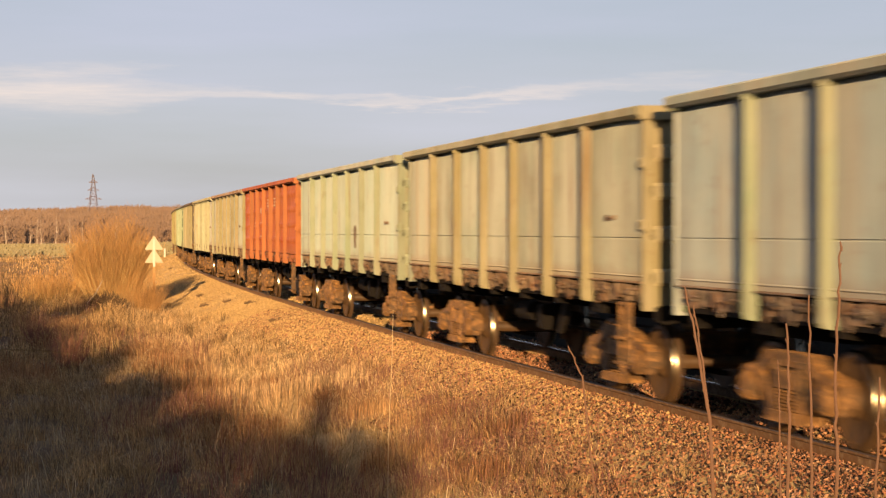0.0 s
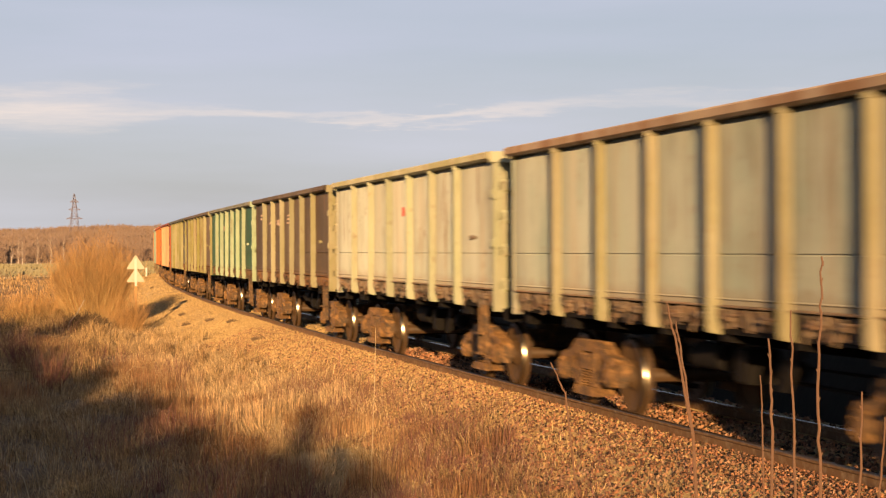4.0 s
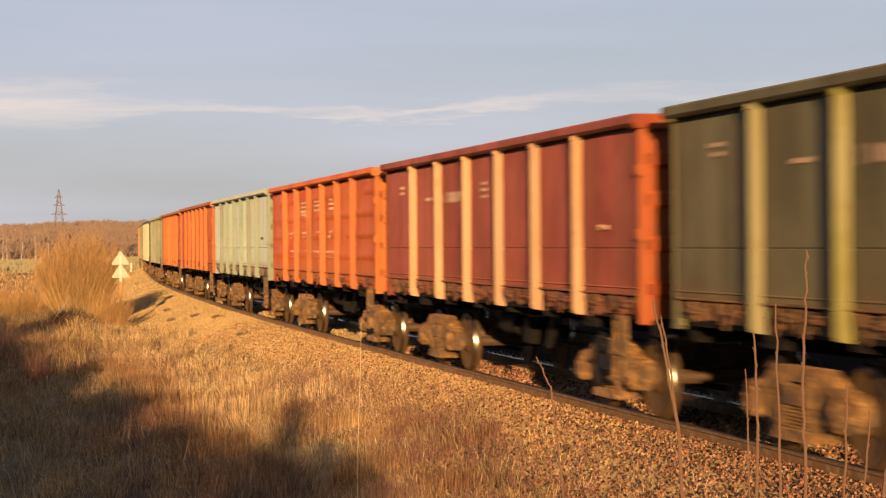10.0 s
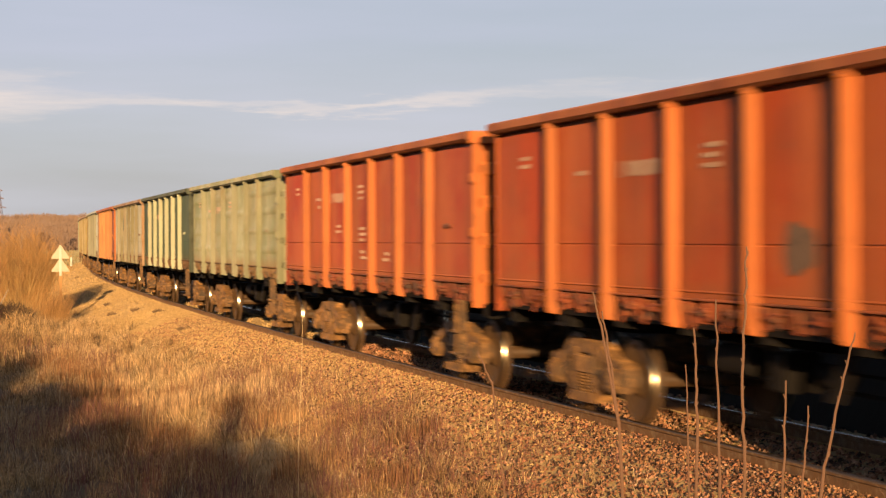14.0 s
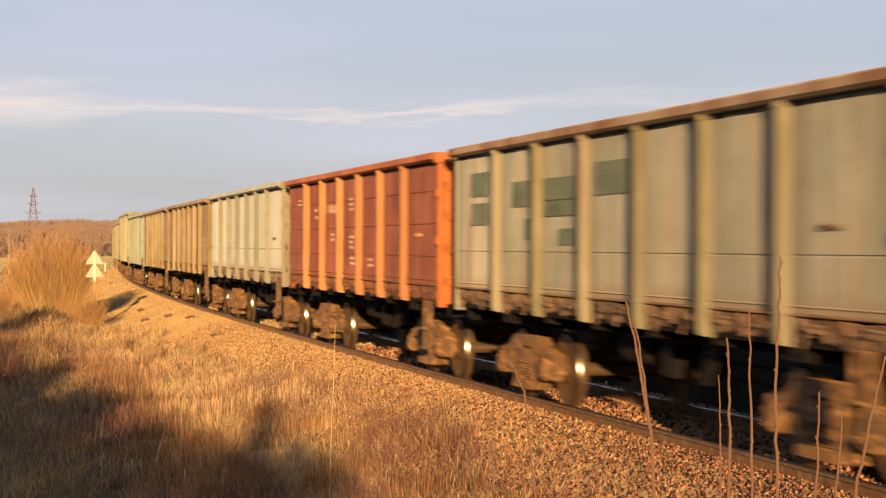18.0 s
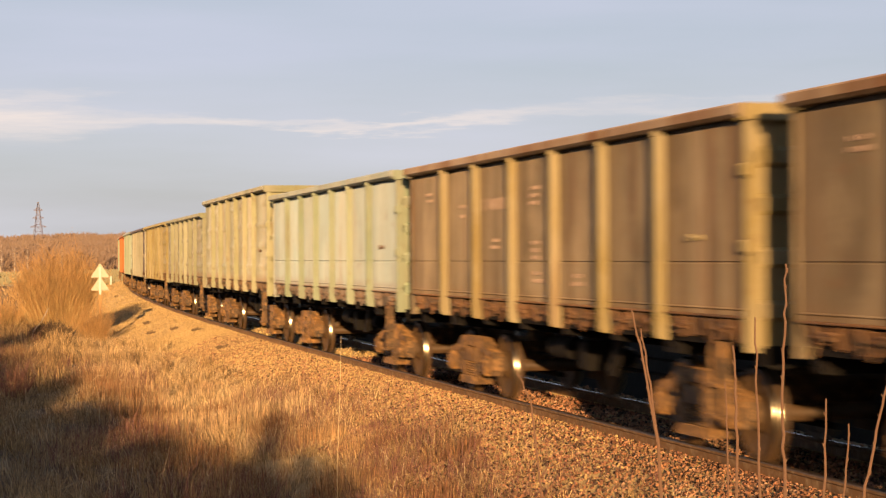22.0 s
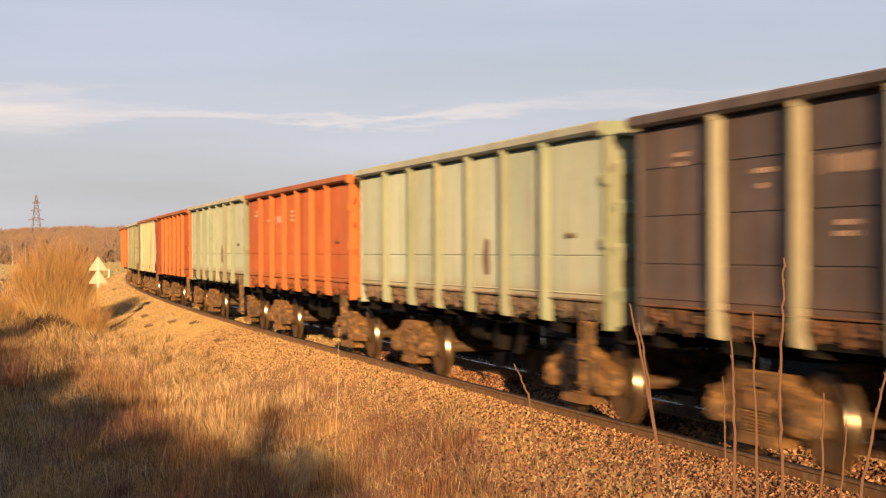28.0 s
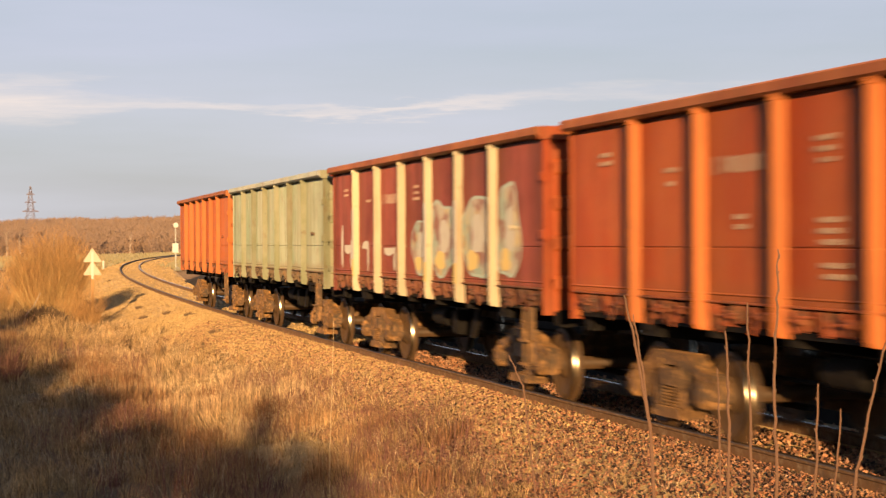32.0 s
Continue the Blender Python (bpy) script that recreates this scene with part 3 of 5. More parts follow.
def build_stones():
    rng = np.random.default_rng(4)

    def stones(n, s0, s1, u0, u1, size, grow=0.008, sink=0.0, power=1.25):
        s = s0 + (s1 - s0) * rng.random(n) ** power
        u = rng.uniform(u0, u1, n)
        x, y = on_track(s, u)
        r = size * rng.uniform(0.55, 1.35, n) * (1 + grow * (s - s0))
        z = bed_z(u) + r * (rng.uniform(-0.1, 0.75, n) - sink)
        base = np.array([(1, 0, 0), (0, 1, 0), (-1, 0, 0), (0, -1, 0), (0, 0, 1), (0, 0, -1)], float) * 1.35
        v = (base[None] + rng.uniform(-0.45, 0.45, (n, 6, 3))) * rng.uniform(0.65, 1.15, (n, 1, 3))
        ax = rng.normal(size=(n, 3))
        ax /= np.linalg.norm(ax, axis=1)[:, None]
        t = rng.uniform(0, 3.14, n)[:, None, None]
        axb = ax[:, None, :]
        v = v * np.cos(t) + np.cross(np.broadcast_to(axb, v.shape), v) * np.sin(t) + axb * (v * axb).sum(2, keepdims=True) * (1 - np.cos(t))
        v = v * r[:, None, None] + np.stack([x, y, z], 1)[:, None, :]
        return v.reshape(-1, 3)
    sides = np.array([(0, 1, 4), (1, 2, 4), (2, 3, 4), (3, 0, 4), (1, 0, 5), (2, 1, 5), (3, 2, 5), (0, 3, 5)])
    for mat, label, v in (
            (M["stone"], "loose angular brown crushed stones on the bank", np.concatenate([stones(80000, 5, 52, 0.88, 3.6, 0.0136, 0.003, 0.0, 2.0), stones(12000, 5, 40, -0.70, 0.70, 0.019), stones(2500, 5, 40, -3.0, -0.9, 0.022)])),
            (M["sandy"], "pale sandy gravel on the bank farther along the line", np.concatenate([stones(44000, 18, 60, 0.9, 3.8, 0.0155, 0.0, 0.05, 0.7), stones(36000, 26, 95, 0.9, 4.3, 0.0155, 0.008, 0.45), stones(6000, 90, 260, 0.95, 4.2, 0.035, 0.002, 0.4), stones(3000, 40, 260, -0.68, 0.68, 0.028, 0.0), stones(2500, 90, 260, -4.0, -0.95, 0.035, 0.002)]))):
        n = len(v) // 6
        f = (sides[None] + 6 * np.arange(n)[:, None, None]).reshape(-1, 3)
        thing("ballast_stones", label, "gravel", tris("ballast_stones", v, f, mat), kind="stuff")


# ---- grass and weeds ----
def blades(rng, x, y, z, h, w, lean, bend=0.5, out=None):
    """Blades of two segments at the places given: five vertices each."""
    n = len(x)
    a = rng.uniform(0, 2 * math.pi, n) if out is None else out + rng.normal(0, 1.1, n)
    d = np.stack([np.cos(a), np.sin(a)], 1) * (lean * rng.uniform(0.2, 1.0, n) * h)[:, None]
    b = a + math.pi / 2 + rng.normal(0, 0.5, n)
    side = np.stack([np.cos(b), np.sin(b)], 1) * (w / 2)[:, None]
    p = np.stack([x, y], 1)
    v = np.zeros((n, 5, 3))
    v[:, 0, :2], v[:, 1, :2] = p - side, p + side
    v[:, 0, 2] = v[:, 1, 2] = z - 0.03
    m = p + d * (0.5 - 0.25 * bend)
    v[:, 2, :2], v[:, 3, :2] = m + side * 0.8, m - side * 0.8
    v[:, 2, 2] = v[:, 3, 2] = z + h * 0.6
    v[:, 4, :2] = p + d
    v[:, 4, 2] = z + h * (1 - 0.25 * bend * rng.random(n))
    k = 5 * np.arange(n)[:, None]
    loops = np.concatenate([k + np.array([0, 1, 2, 3]), k + np.array([3, 2, 4])], 1).ravel()
    starts = (7 * np.arange(n)[:, None] + np.array([0, 4])).ravel()
    return v.reshape(-1, 3), loops, starts


def grass_field(name, label, seed, count, box, edge, height, width, lean, mat, tuft=14, spread=0.16, keep=None):
    rng = np.random.default_rng(seed)
    y = box[2] + (box[3] - box[2]) * rng.random(count)
    x = rng.uniform(box[0], box[1], count)
    s, u = beside(x, y)
    ok = (u > edge(s) + rng.normal(0, 0.35, count)) & (x < y * 0.26 + 1.0) & (x > -y * 0.28 - 1.5)
    if keep is not None:
        ok &= keep(x, y, s, u)
    x, y = x[ok], y[ok]
    clump = 0.5 + 0.5 * np.sin(x * 0.9 + 1.7 * np.sin(y * 0.37)) * np.sin(y * 0.55 + 1.3 * np.sin(x * 0.61))
    fine = 0.5 + 0.5 * np.sin(x * 3.1 + 2.1 * np.sin(y * 1.3)) * np.sin(y * 2.3 + 1.9 * np.sin(x * 2.2))
    scale = rng.uniform(0.5, 1.25, len(x)) * (0.25 + 0.7 * clump + 0.55 * fine)
    far, out = np.abs(rng.normal(0, spread, len(x) * tuft)), rng.uniform(0, 2 * math.pi, len(x) * tuft)
    xx, yy = np.repeat(x, tuft) + far * np.cos(out), np.repeat(y, tuft) + far * np.sin(out)
    h = np.repeat(scale, tuft) * rng.uniform(0.35, 1.15, len(xx)) * height
    v, loops, starts = blades(rng, xx, yy, np.maximum(ground_z(xx, yy), bed_z(beside(xx, yy)[1])), h, rng.uniform(0.6, 1.3, len(xx)) * width, lean, 0.9, out)
    thing(name, label, "grass", bulk(name, v, loops, starts, mat), kind="stuff")


def edge_of_grass(s):
    return np.interp(s, [0, 12, 20, 23, 27, 32, 40, 50, 70, 150], [2.8, 2.8, 2.75, 2.6, 2.3, 2.75, 2.8, 3.4, 3.95, 4.4])


def build_grass():
    near = "tall dry straw-coloured grass on rough ground"
    grass_field("dry_grass", near, 11, 3600, (-12, 6, 11, 44), edge_of_grass, 0.27, 0.0050, 2.0, M["grass"], 60, 0.13)
    grass_field("dry_grass", near, 12, 4200, (-26, 3, 40, 95), edge_of_grass, 0.56, 0.011, 1.4, M["grass"], 38, 0.12)
    grass_field("dry_grass", "distant dry grass in tufts", 13, 9000, (-75, -6, 90, 260), edge_of_grass, 0.42, 0.045, 0.8, M["grass"], 7, 0.5)
    grass_field("low_grass", "short withered grass and litter at the foot of the bank", 14, 9000, (-12, 6, 11, 60), lambda s: edge_of_grass(s) - 0.6, 0.15, 0.008, 1.8, M["grass"], 9, 0.2)
    grass_field("dry_grass", "band of pale golden grass along the foot of the ballast", 19, 2600, (-12, 1, 27, 64), lambda s: edge_of_grass(s) + 0.1, 0.36, 0.0070, 2.3, M["gold"], 30, 0.13, keep=lambda x, y, s, u: u < edge_of_grass(s) + 2.2)
    grass_field("grass_stems", "scattered long pale grass stems", 17, 4600, (-12, 5, 11, 48), edge_of_grass, 0.36, 0.0042, 2.2, M["straw"], 6, 0.25)
    grass_field("dry_weeds", "tangle of dead reddish-brown weeds", 15, 900, (-5, 3, 17, 34), lambda s: edge_of_grass(s) - 0.05, 0.50, 0.007, 0.9, M["weed"], 16, 0.2, keep=lambda x, y, s, u: np.sin(x * 1.1 + 0.8) * np.sin(y * 0.45 + 2.2) > 0.1)
    grass_field("dry_weeds", "thicket of purplish dead weeds beside the ballast", 18, 1500, (-3.5, 3.2, 19, 40), lambda s: edge_of_grass(s) - 0.1, 0.46, 0.0055, 1.5, M["weed"], 18, 0.2, keep=lambda x, y, s, u: (u < edge_of_grass(s) + 1.5 + 0.5 * np.sin(s)) & (x > -2.6 - 0.5 * np.sin(y)))
    grass_field("dry_weeds", "sparse dead reddish weeds growing out of the ballast", 20, 900, (-2, 5, 13, 28), lambda s: np.full_like(s, 2.05), 0.33, 0.0045, 1.5, M["weed"], 9, 0.18, keep=lambda x, y, s, u: (u < 3.4) & (np.sin(s * 1.3) * np.sin(u * 2.7 + s) > -0.3))
    grass_field("dry_weeds", "tangle of dead reddish-brown weeds", 16, 900, (-22, -5, 36, 75), lambda s: edge_of_grass(s) + 1.5, 0.68, 0.014, 0.7, M["weed"], 14, 0.25, keep=lambda x, y, s, u: np.sin(x * 0.7 + 1.8) * np.sin(y * 0.3 + 0.5) > 0.25)


def clump_of_reeds(k, x, y, count, wide, tall, mat, label):
    """One tuft of upright dry stems, dense at the foot, some of them bent over."""
    rng = np.random.default_rng(300 + k)
    far, out = wide * np.sqrt(rng.random(count)), rng.uniform(0, 2 * math.pi, count)
    xx, yy = x + far * np.cos(out), y + far * np.sin(out) * 0.7
    h = 0.85 * tall * rng.uniform(0.45, 1.1, count) * (1.1 - 0.4 * far / wide)
    bent = rng.random(count) < 0.2
    v, loops, starts = blades(rng, xx, yy, np.maximum(ground_z(xx, yy), bed_z(beside(xx, yy)[1])), h, rng.uniform(0.0045, 0.0075, count) * (1 + y / 60), np.where(bent, 1.4, 0.22), 0.3, out)
    thing("reed_clump", label, "reeds", bulk("reed_clump", v, loops, starts, mat), group="reed clumps", kind="stuff")


def build_reeds():
    rng = random.Random(12)
    spots = [(-6.9, 40.0, 0.9, 0.55), (-5.9, 36.5, 0.8, 0.6), (-5.0, 33.0, 0.8, 0.55), (-4.2, 29.5, 0.7, 0.6), (-3.4, 27.0, 0.7, 0.6), (-2.9, 24.5, 0.6, 0.55), (-2.2, 24.0, 0.5, 0.5),
             (-9.5, 44.0, 1.0, 0.7), (-11.0, 50.0, 1.1, 0.8), (-12.5, 54.0, 1.0, 0.7), (-9.0, 36.0, 0.9, 0.7), (-0.9, 22.5, 0.5, 0.45), (0.1, 20.5, 0.4, 0.4), (-7.6, 31.0, 0.8, 0.65), (-1.5, 27.2, 0.45, 0.5), (-2.3, 29.2, 0.4, 0.5), (-3.7, 33.0, 0.4, 0.5), (-5.9, 39.0, 0.5, 0.6), (-7.3, 43.0, 0.55, 0.7), (-0.6, 25.4, 0.45, 0.42), (0.4, 23.4, 0.4, 0.36)]
    for k, (x, y, wide, tall) in enumerate(spots):
        clump_of_reeds(k, x, y, int(1000 * wide), wide, tall, M["reed"], "clump of dry red-brown reeds with bleached tips")
    # golden tufts along the foot of the ballast
    tufts = [(-3.2, 30.2, 0.42, 0.78), (-2.7, 30.7, 0.35, 0.70), (-3.8, 31.3, 0.40, 0.66), (-4.7, 33.8, 0.50, 0.60), (-5.5, 37.0, 0.55, 0.62), (-4.4, 37.2, 0.45, 0.50), (-3.4, 34.6, 0.45, 0.48), (-2.1, 31.2, 0.40, 0.50),
             (-6.1, 41.0, 0.60, 0.62), (-7.6, 46.5, 0.65, 0.62), (-6.2, 45.0, 0.5, 0.45), (-8.8, 52.5, 0.70, 0.65), (-10.0, 57.0, 0.75, 0.65), (-5.2, 40.6, 0.5, 0.45), (-2.0, 33.2, 0.4, 0.36)]
    for k, (x, y, wide, tall) in enumerate(tufts):
        clump_of_reeds(40 + k, x, y, int(1300 * wide), wide, tall, M["gold"], "upright tuft of tall golden dry grass")
    # single bleached stems, bent over
    for k in range(44):
        y = rng.uniform(18, 46)
        x = -y * rng.uniform(0.06, 0.24)
        z = float(ground_z(x, y)) - 0.03
        lean, h, a = rng.uniform(0.1, 0.5), rng.uniform(0.25, 0.5), rng.uniform(0, 6.28)
        c, d = math.cos(a) * lean, math.sin(a) * lean
        stalk("bent_stem", "thin bleached dead stem bent over in the grass", ((x, y, z), (x + 0.12 * c, y + 0.12 * d, z + 0.6 * h), (x + 0.45 * c, y + 0.45 * d, z + h), (x + c, y + d, z + h * rng.uniform(0.75, 1.05))), 0.0028 + y * 0.00006, 60 + k, M["straw"], False)


def stalk(name, label, pts, r, seed, mat, budded=True):
    """A thin, slightly crooked stem with buds."""
    rng = random.Random(seed)
    upright = abs(pts[-1][2] - pts[0][2]) > abs(pts[-1][0] - pts[0][0])
    sh, buds = Shape(), []
    path = []
    for a, b in zip(pts[:-1], pts[1:]):
        for k in range(7):
            t = k / 7
            path.append([a[i] + (b[i] - a[i]) * t + rng.uniform(-1, 1) * r * 0.55 for i in range(3)])
    path.append(pts[-1])
    n, ring = len(path), 7
    verts = [(p[0] + q * math.cos(w), p[1] + q * math.sin(w), p[2]) if upright else (p[0], p[1] + q * math.cos(w), p[2] + q * math.sin(w))
             for i, p in enumerate(path) for q in (r * (1 - 0.6 * i / n),) for w in (6.2832 * j / ring for j in range(ring))]
    faces = [(ring * i + j, ring * i + (j + 1) % ring, ring * i + ring + (j + 1) % ring, ring * i + ring + j) for i in range(n - 1) for j in range(ring)]
    sh.add(verts, faces + [tuple(range(ring))[::-1], tuple(range(ring * (n - 1), ring * n))])
    for i in range(n - 1):
        if budded and i > 4 and i % 2:
            w = rng.uniform(0, 6.28)
            o = Vector((math.cos(w), math.sin(w), 0.9)).normalized()
            buds.append(Shape().rod(Vector(path[i]) - Vector((0, 0, r)), Vector(path[i]) + o * r * 1.7, r * 0.6, r * 0.2, 5))
    ob = thing(name, label, "stalk", group="bare stalks")
    part("stem", sh.mesh("stem", [mat], True), ob)
    for b in buds:
        part("bud", b.mesh("bud", [mat], True), ob)
    return ob


def build_stalks():
    lab = "tall bare brown woody stalk with small buds standing in the grass"
    one = (
            (((0.93, 6.5, -0.6), (0.85, 6.5, 1.42), (0.79, 6.5, 1.76), (0.76, 6.5, 1.89)), 0.0085),
            (((0.93, 6.55, -0.6), (0.86, 6.55, 1.42), (0.82, 6.55, 1.70), (0.80, 6.55, 1.82)), 0.0075),
            (((1.12, 6.5, -0.6), (1.10, 6.5, 1.38), (1.09, 6.5, 1.63)), 0.006),
            (((1.14, 6.5, -0.6), (1.13, 6.5, 1.18), (1.13, 6.5, 1.54), (1.12, 6.5, 1.76)), 0.010),
            (((1.24, 6.5, -0.6), (1.21, 6.5, 1.18), (1.205, 6.5, 1.55), (1.20, 6.5, 1.86)), 0.009))
    two = (
            (((1.24, 6.4, -0.6), (1.28, 6.4, 1.17), (1.275, 6.4, 1.5), (1.285, 6.4, 1.85), (1.29, 6.4, 2.05)), 0.010),
            (((1.35, 6.5, -0.6), (1.58, 6.5, 1.21), (1.65, 6.5, 1.55), (1.70, 6.5, 1.74)), 0.010),
            (((1.46, 6.5, -0.6), (1.44, 6.5, 1.19), (1.45, 6.5, 1.57)), 0.0095),
            (((1.50, 6.5, -0.6), (1.51, 6.5, 1.19), (1.53, 6.5, 1.48)), 0.008),
            (((0.62, 6.5, -0.6), (0.40, 6.5, 1.57), (0.35, 6.5, 1.68)), 0.006))
    for k, (pts, r) in enumerate(one + two):
        z = float(ground_z(pts[0][0], pts[0][1])) - 0.05
        stalk("bare_stalk", lab, ((pts[0][0], pts[0][1], z), *pts[1:]), r * 0.76, k, M["twig"])
    stalk("grass_stalk", "single tall pale grass stalk", ((-0.71, 16, -0.72), (-0.70, 16, 0.29), (-0.67, 16, 1.0), (-0.66, 16, 1.40)), 0.0034, 40, M["straw"], False)
    stalk("fallen_branch", "crooked pale dead branch leaning in the grass", ((-12.6, 60, -0.75), (-12.49, 60, -0.26), (-12.2, 60, 0.1), (-11.99, 60, 0.48)), 0.022, 41, M["birch"])
    stalk("fallen_branch", "thin pale dead stick lying over the grass", ((-7.7, 30, 0.14), (-6.95, 30, 0.12), (-6.55, 30, 0.07)), 0.012, 42, M["grass"])


def branches(sh, rng, base, count, height, spread, r, twigs, n=3, fine=None):
    """Upright stems that fan out from one stool."""
    for _ in range(count):
        a, q = rng.uniform(0, 6.28), math.sqrt(rng.random())
        p = Vector(base) + Vector((math.cos(a), math.sin(a), 0)) * q * spread * 0.28
        way = Vector((math.cos(a) * q * spread / height, math.sin(a) * q * spread / height, 1.0))
        h = height * rng.uniform(0.55, 1.0) * (1 - 0.25 * q)
        k, pts = 4, [p]
        for i in range(k):
            way = (way + Vector((rng.uniform(-1, 1), rng.uniform(-1, 1), 0.3)) * 0.2)
            pts.append(pts[-1] + way.normalized() * h / k)
        for i in range(k):
            sh.rod(pts[i], pts[i + 1], r * (1 - i / (k + 0.4)), r * (1 - (i + 1) / (k + 0.4)), n)
        for _ in range(twigs):
            i = rng.randint(1, k - 1)
            t = pts[i].lerp(pts[i + 1], rng.random())
            o = Vector((rng.uniform(-1, 1), rng.uniform(-1, 1), rng.uniform(0.7, 1.9))).normalized() * h * rng.uniform(0.12, 0.3)
            (fine or sh).rod(t, t + o, r * 0.4, r * 0.12, n)


def raw(sh, name, mat):
    return mesh_of(name, sh.v, sh.f, [mat])


def bush(name, label, at, mat, rng, *shape, group="", base=None):
    stems, twigs = Shape(), Shape()
    branches(stems, rng, (0, 0, 0), *shape, fine=twigs)
    o = thing(name, label, "bush", at=at, group=group)
    part("stem_mass", raw(stems, "stem_mass", base or mat), o)["kind"] = "stuff"
    part("twig_mass", raw(twigs, "twig_mass", mat), o)["kind"] = "stuff"


def build_bushes():
    rng = random.Random(7)
    bush("willow_bush", "bare willow bush of orange upright stems beside the track", (-13.15, 67.5, -0.85), M["willow"], rng, 680, 3.6, 2.15, 0.0095, 24, base=M["willow_base"])
    bush("willow_bush", "lower fringe of bare orange willow stems", (-15.9, 70.0, -0.85), M["willow"], rng, 320, 1.9, 2.4, 0.012, 14, base=M["willow_base"])
    bush("low_bush", "low tangled orange-brown bush by the ballast", (-11.15, 62.8, -0.85), M["willow"], rng, 260, 1.55, 1.4, 0.007, 10)
    # dark stems added to darken the foot of the willow
    bush("low_bush", "dark matted low stems at the foot of the willow", (-12.0, 60.6, -0.85), M["matted"], rng, 1300, 0.95, 1.1, 0.02, 5)
    bush("bare_shrub", "sparse bare brown shrub among dry grass", (-15.1, 59.5, float(ground_z(-15.1, 59.5)) - 0.03), M["leafless"], rng, 34, 2.3, 1.5, 0.013, 12)
    for x, y, h in ((-8.3, 38.0, 1.0), (-10.6, 45.0, 1.1), (-6.2, 41.0, 0.8)):
        bush("dry_shrub", "small dead reddish shrub in the grass", (x, y, float(ground_z(x, y)) - 0.03), M["weed"], rng, 90, h, 0.7, 0.009, 5, group="dry shrubs")

    for s, u in ((113, 1.9), (63.5, 2.62), (61.2, 2.0), (57.1, 1.7), (41.6, 3.4), (47.9, 2.0), (41.2, 2.66), (70.0, 2.3), (38.0, 2.9)):
        x, y = on_track(s, u)
        bush("weed_clump", "small dark clump of dead weeds on the gravel bank", (float(x), float(y), float(bed_z(u)) - 0.04), M["leafless"], rng, 190, 0.17, 0.5, 0.02, 4, group="weed clumps")


# ---- distance ----
def build_far():
    rng = np.random.default_rng(21)
    # wooded rise: bare crowns of many fine upright sprays on a hill
    n = 3800
    az = np.concatenate([rng.uniform(-0.34, -0.06, n - 500), rng.uniform(-0.06, 0.30, 500)])
    d = 620 + 520 * rng.random(n) ** 0.8
    x, y = d * np.sin(az), d * np.cos(az)

    def rise(d, az):
        return -2.6 + np.clip((d - 640) / 420, 0, 1) * np.interp(az, [-0.30, -0.24, -0.21, -0.19, -0.178, -0.168, -0.158, -0.134, -0.10, 0.3], [8.4, 9.0, 10.2, 11.0, 11.6, 10.7, 11.4, 12.0, 12.0, 10.0])
    z = rise(d, az)
    hgt = rng.uniform(6.5, 11.0, n)
    tuft = 110
    k = n * tuft
    t = rng.random(k)
    rad = np.repeat(hgt, tuft) * 0.26 * np.sqrt(rng.random(k))
    a = rng.uniform(0, 6.28, k)
    bx, by = np.repeat(x, tuft) + rad * np.cos(a), np.repeat(y, tuft) + rad * np.sin(a)
    bz = np.repeat(z, tuft) + np.repeat(hgt, tuft) * 0.72 * t
    h = np.repeat(hgt, tuft) * rng.uniform(0.07, 0.18, k)
    w, lean = rng.uniform(0.10, 0.30, k), rng.normal(0, 0.7, (2, k)) * h
    v = np.stack([np.stack([bx - w, by, bz], 1), np.stack([bx + w, by, bz], 1), np.stack([bx + lean[0], by + lean[1], bz + h], 1)], 1).reshape(-1, 3)
    thing("far_woods", "bare orange-brown woodland on a low rise in evening sun", "woods", tris("far_woods", v, np.arange(3 * k).reshape(-1, 3), M["wood"]), kind="stuff")
    # the rise itself
    aa, dd = np.linspace(-0.55, 0.55, 90), np.array([560, 620, 660, 720, 800, 900, 1000, 1060, 1200, 1600])
    A, D = np.meshgrid(aa, dd)
    Z = rise(D, A) + 0.4
    Z[0] = -4.5
    vv = np.stack([D.ravel() * np.sin(A.ravel()), D.ravel() * np.cos(A.ravel()), Z.ravel()], 1)
    i = np.arange((len(dd) - 1) * (len(aa) - 1))
    b = (i // (len(aa) - 1)) * len(aa) + i % (len(aa) - 1)
    thing("wooded_rise", "low hill under bare woods", "hill", tris("wooded_rise", vv, np.stack([b, b + 1, b + len(aa) + 1, b + len(aa)], 1), M["wood"]), kind="structure")
    # pale field before the woods
    aa, dd = np.linspace(-0.5, 0.4, 40), np.array([190, 260, 340, 450, 610])
    A, D = np.meshgrid(aa, dd)
    X, Y = D.ravel() * np.sin(A.ravel()), D.ravel() * np.cos(A.ravel())
    zz = ground_z(X, Y) + 0.12
    i = np.arange((len(dd) - 1) * (len(aa) - 1))
    b = (i // (len(aa) - 1)) * len(aa) + i % (len(aa) - 1)
    thing("field", "pale stubble field with greenish strips", "field", tris("field", np.stack([X, Y, zz], 1), np.stack([b, b + 1, b + len(aa) + 1, b + len(aa)], 1), M["field"]), kind="structure")
    k = 24000
    az, d = rng.uniform(-0.30, 0.0, k), 200 + 420 * rng.random(k)
    x, y = d * np.sin(az), d * np.cos(az)
    v, loops, starts = blades(rng, x, y, ground_z(x, y) + 0.1, rng.uniform(0.3, 0.75, k), rng.uniform(0.15, 0.5, k), 0.8)
    thing("stubble", "standing pale stubble in the far field", "stubble", bulk("stubble", v, loops, starts, M["field"]), kind="stuff")
    # single pale trees at the edge of the woods
    pr = random.Random(5)
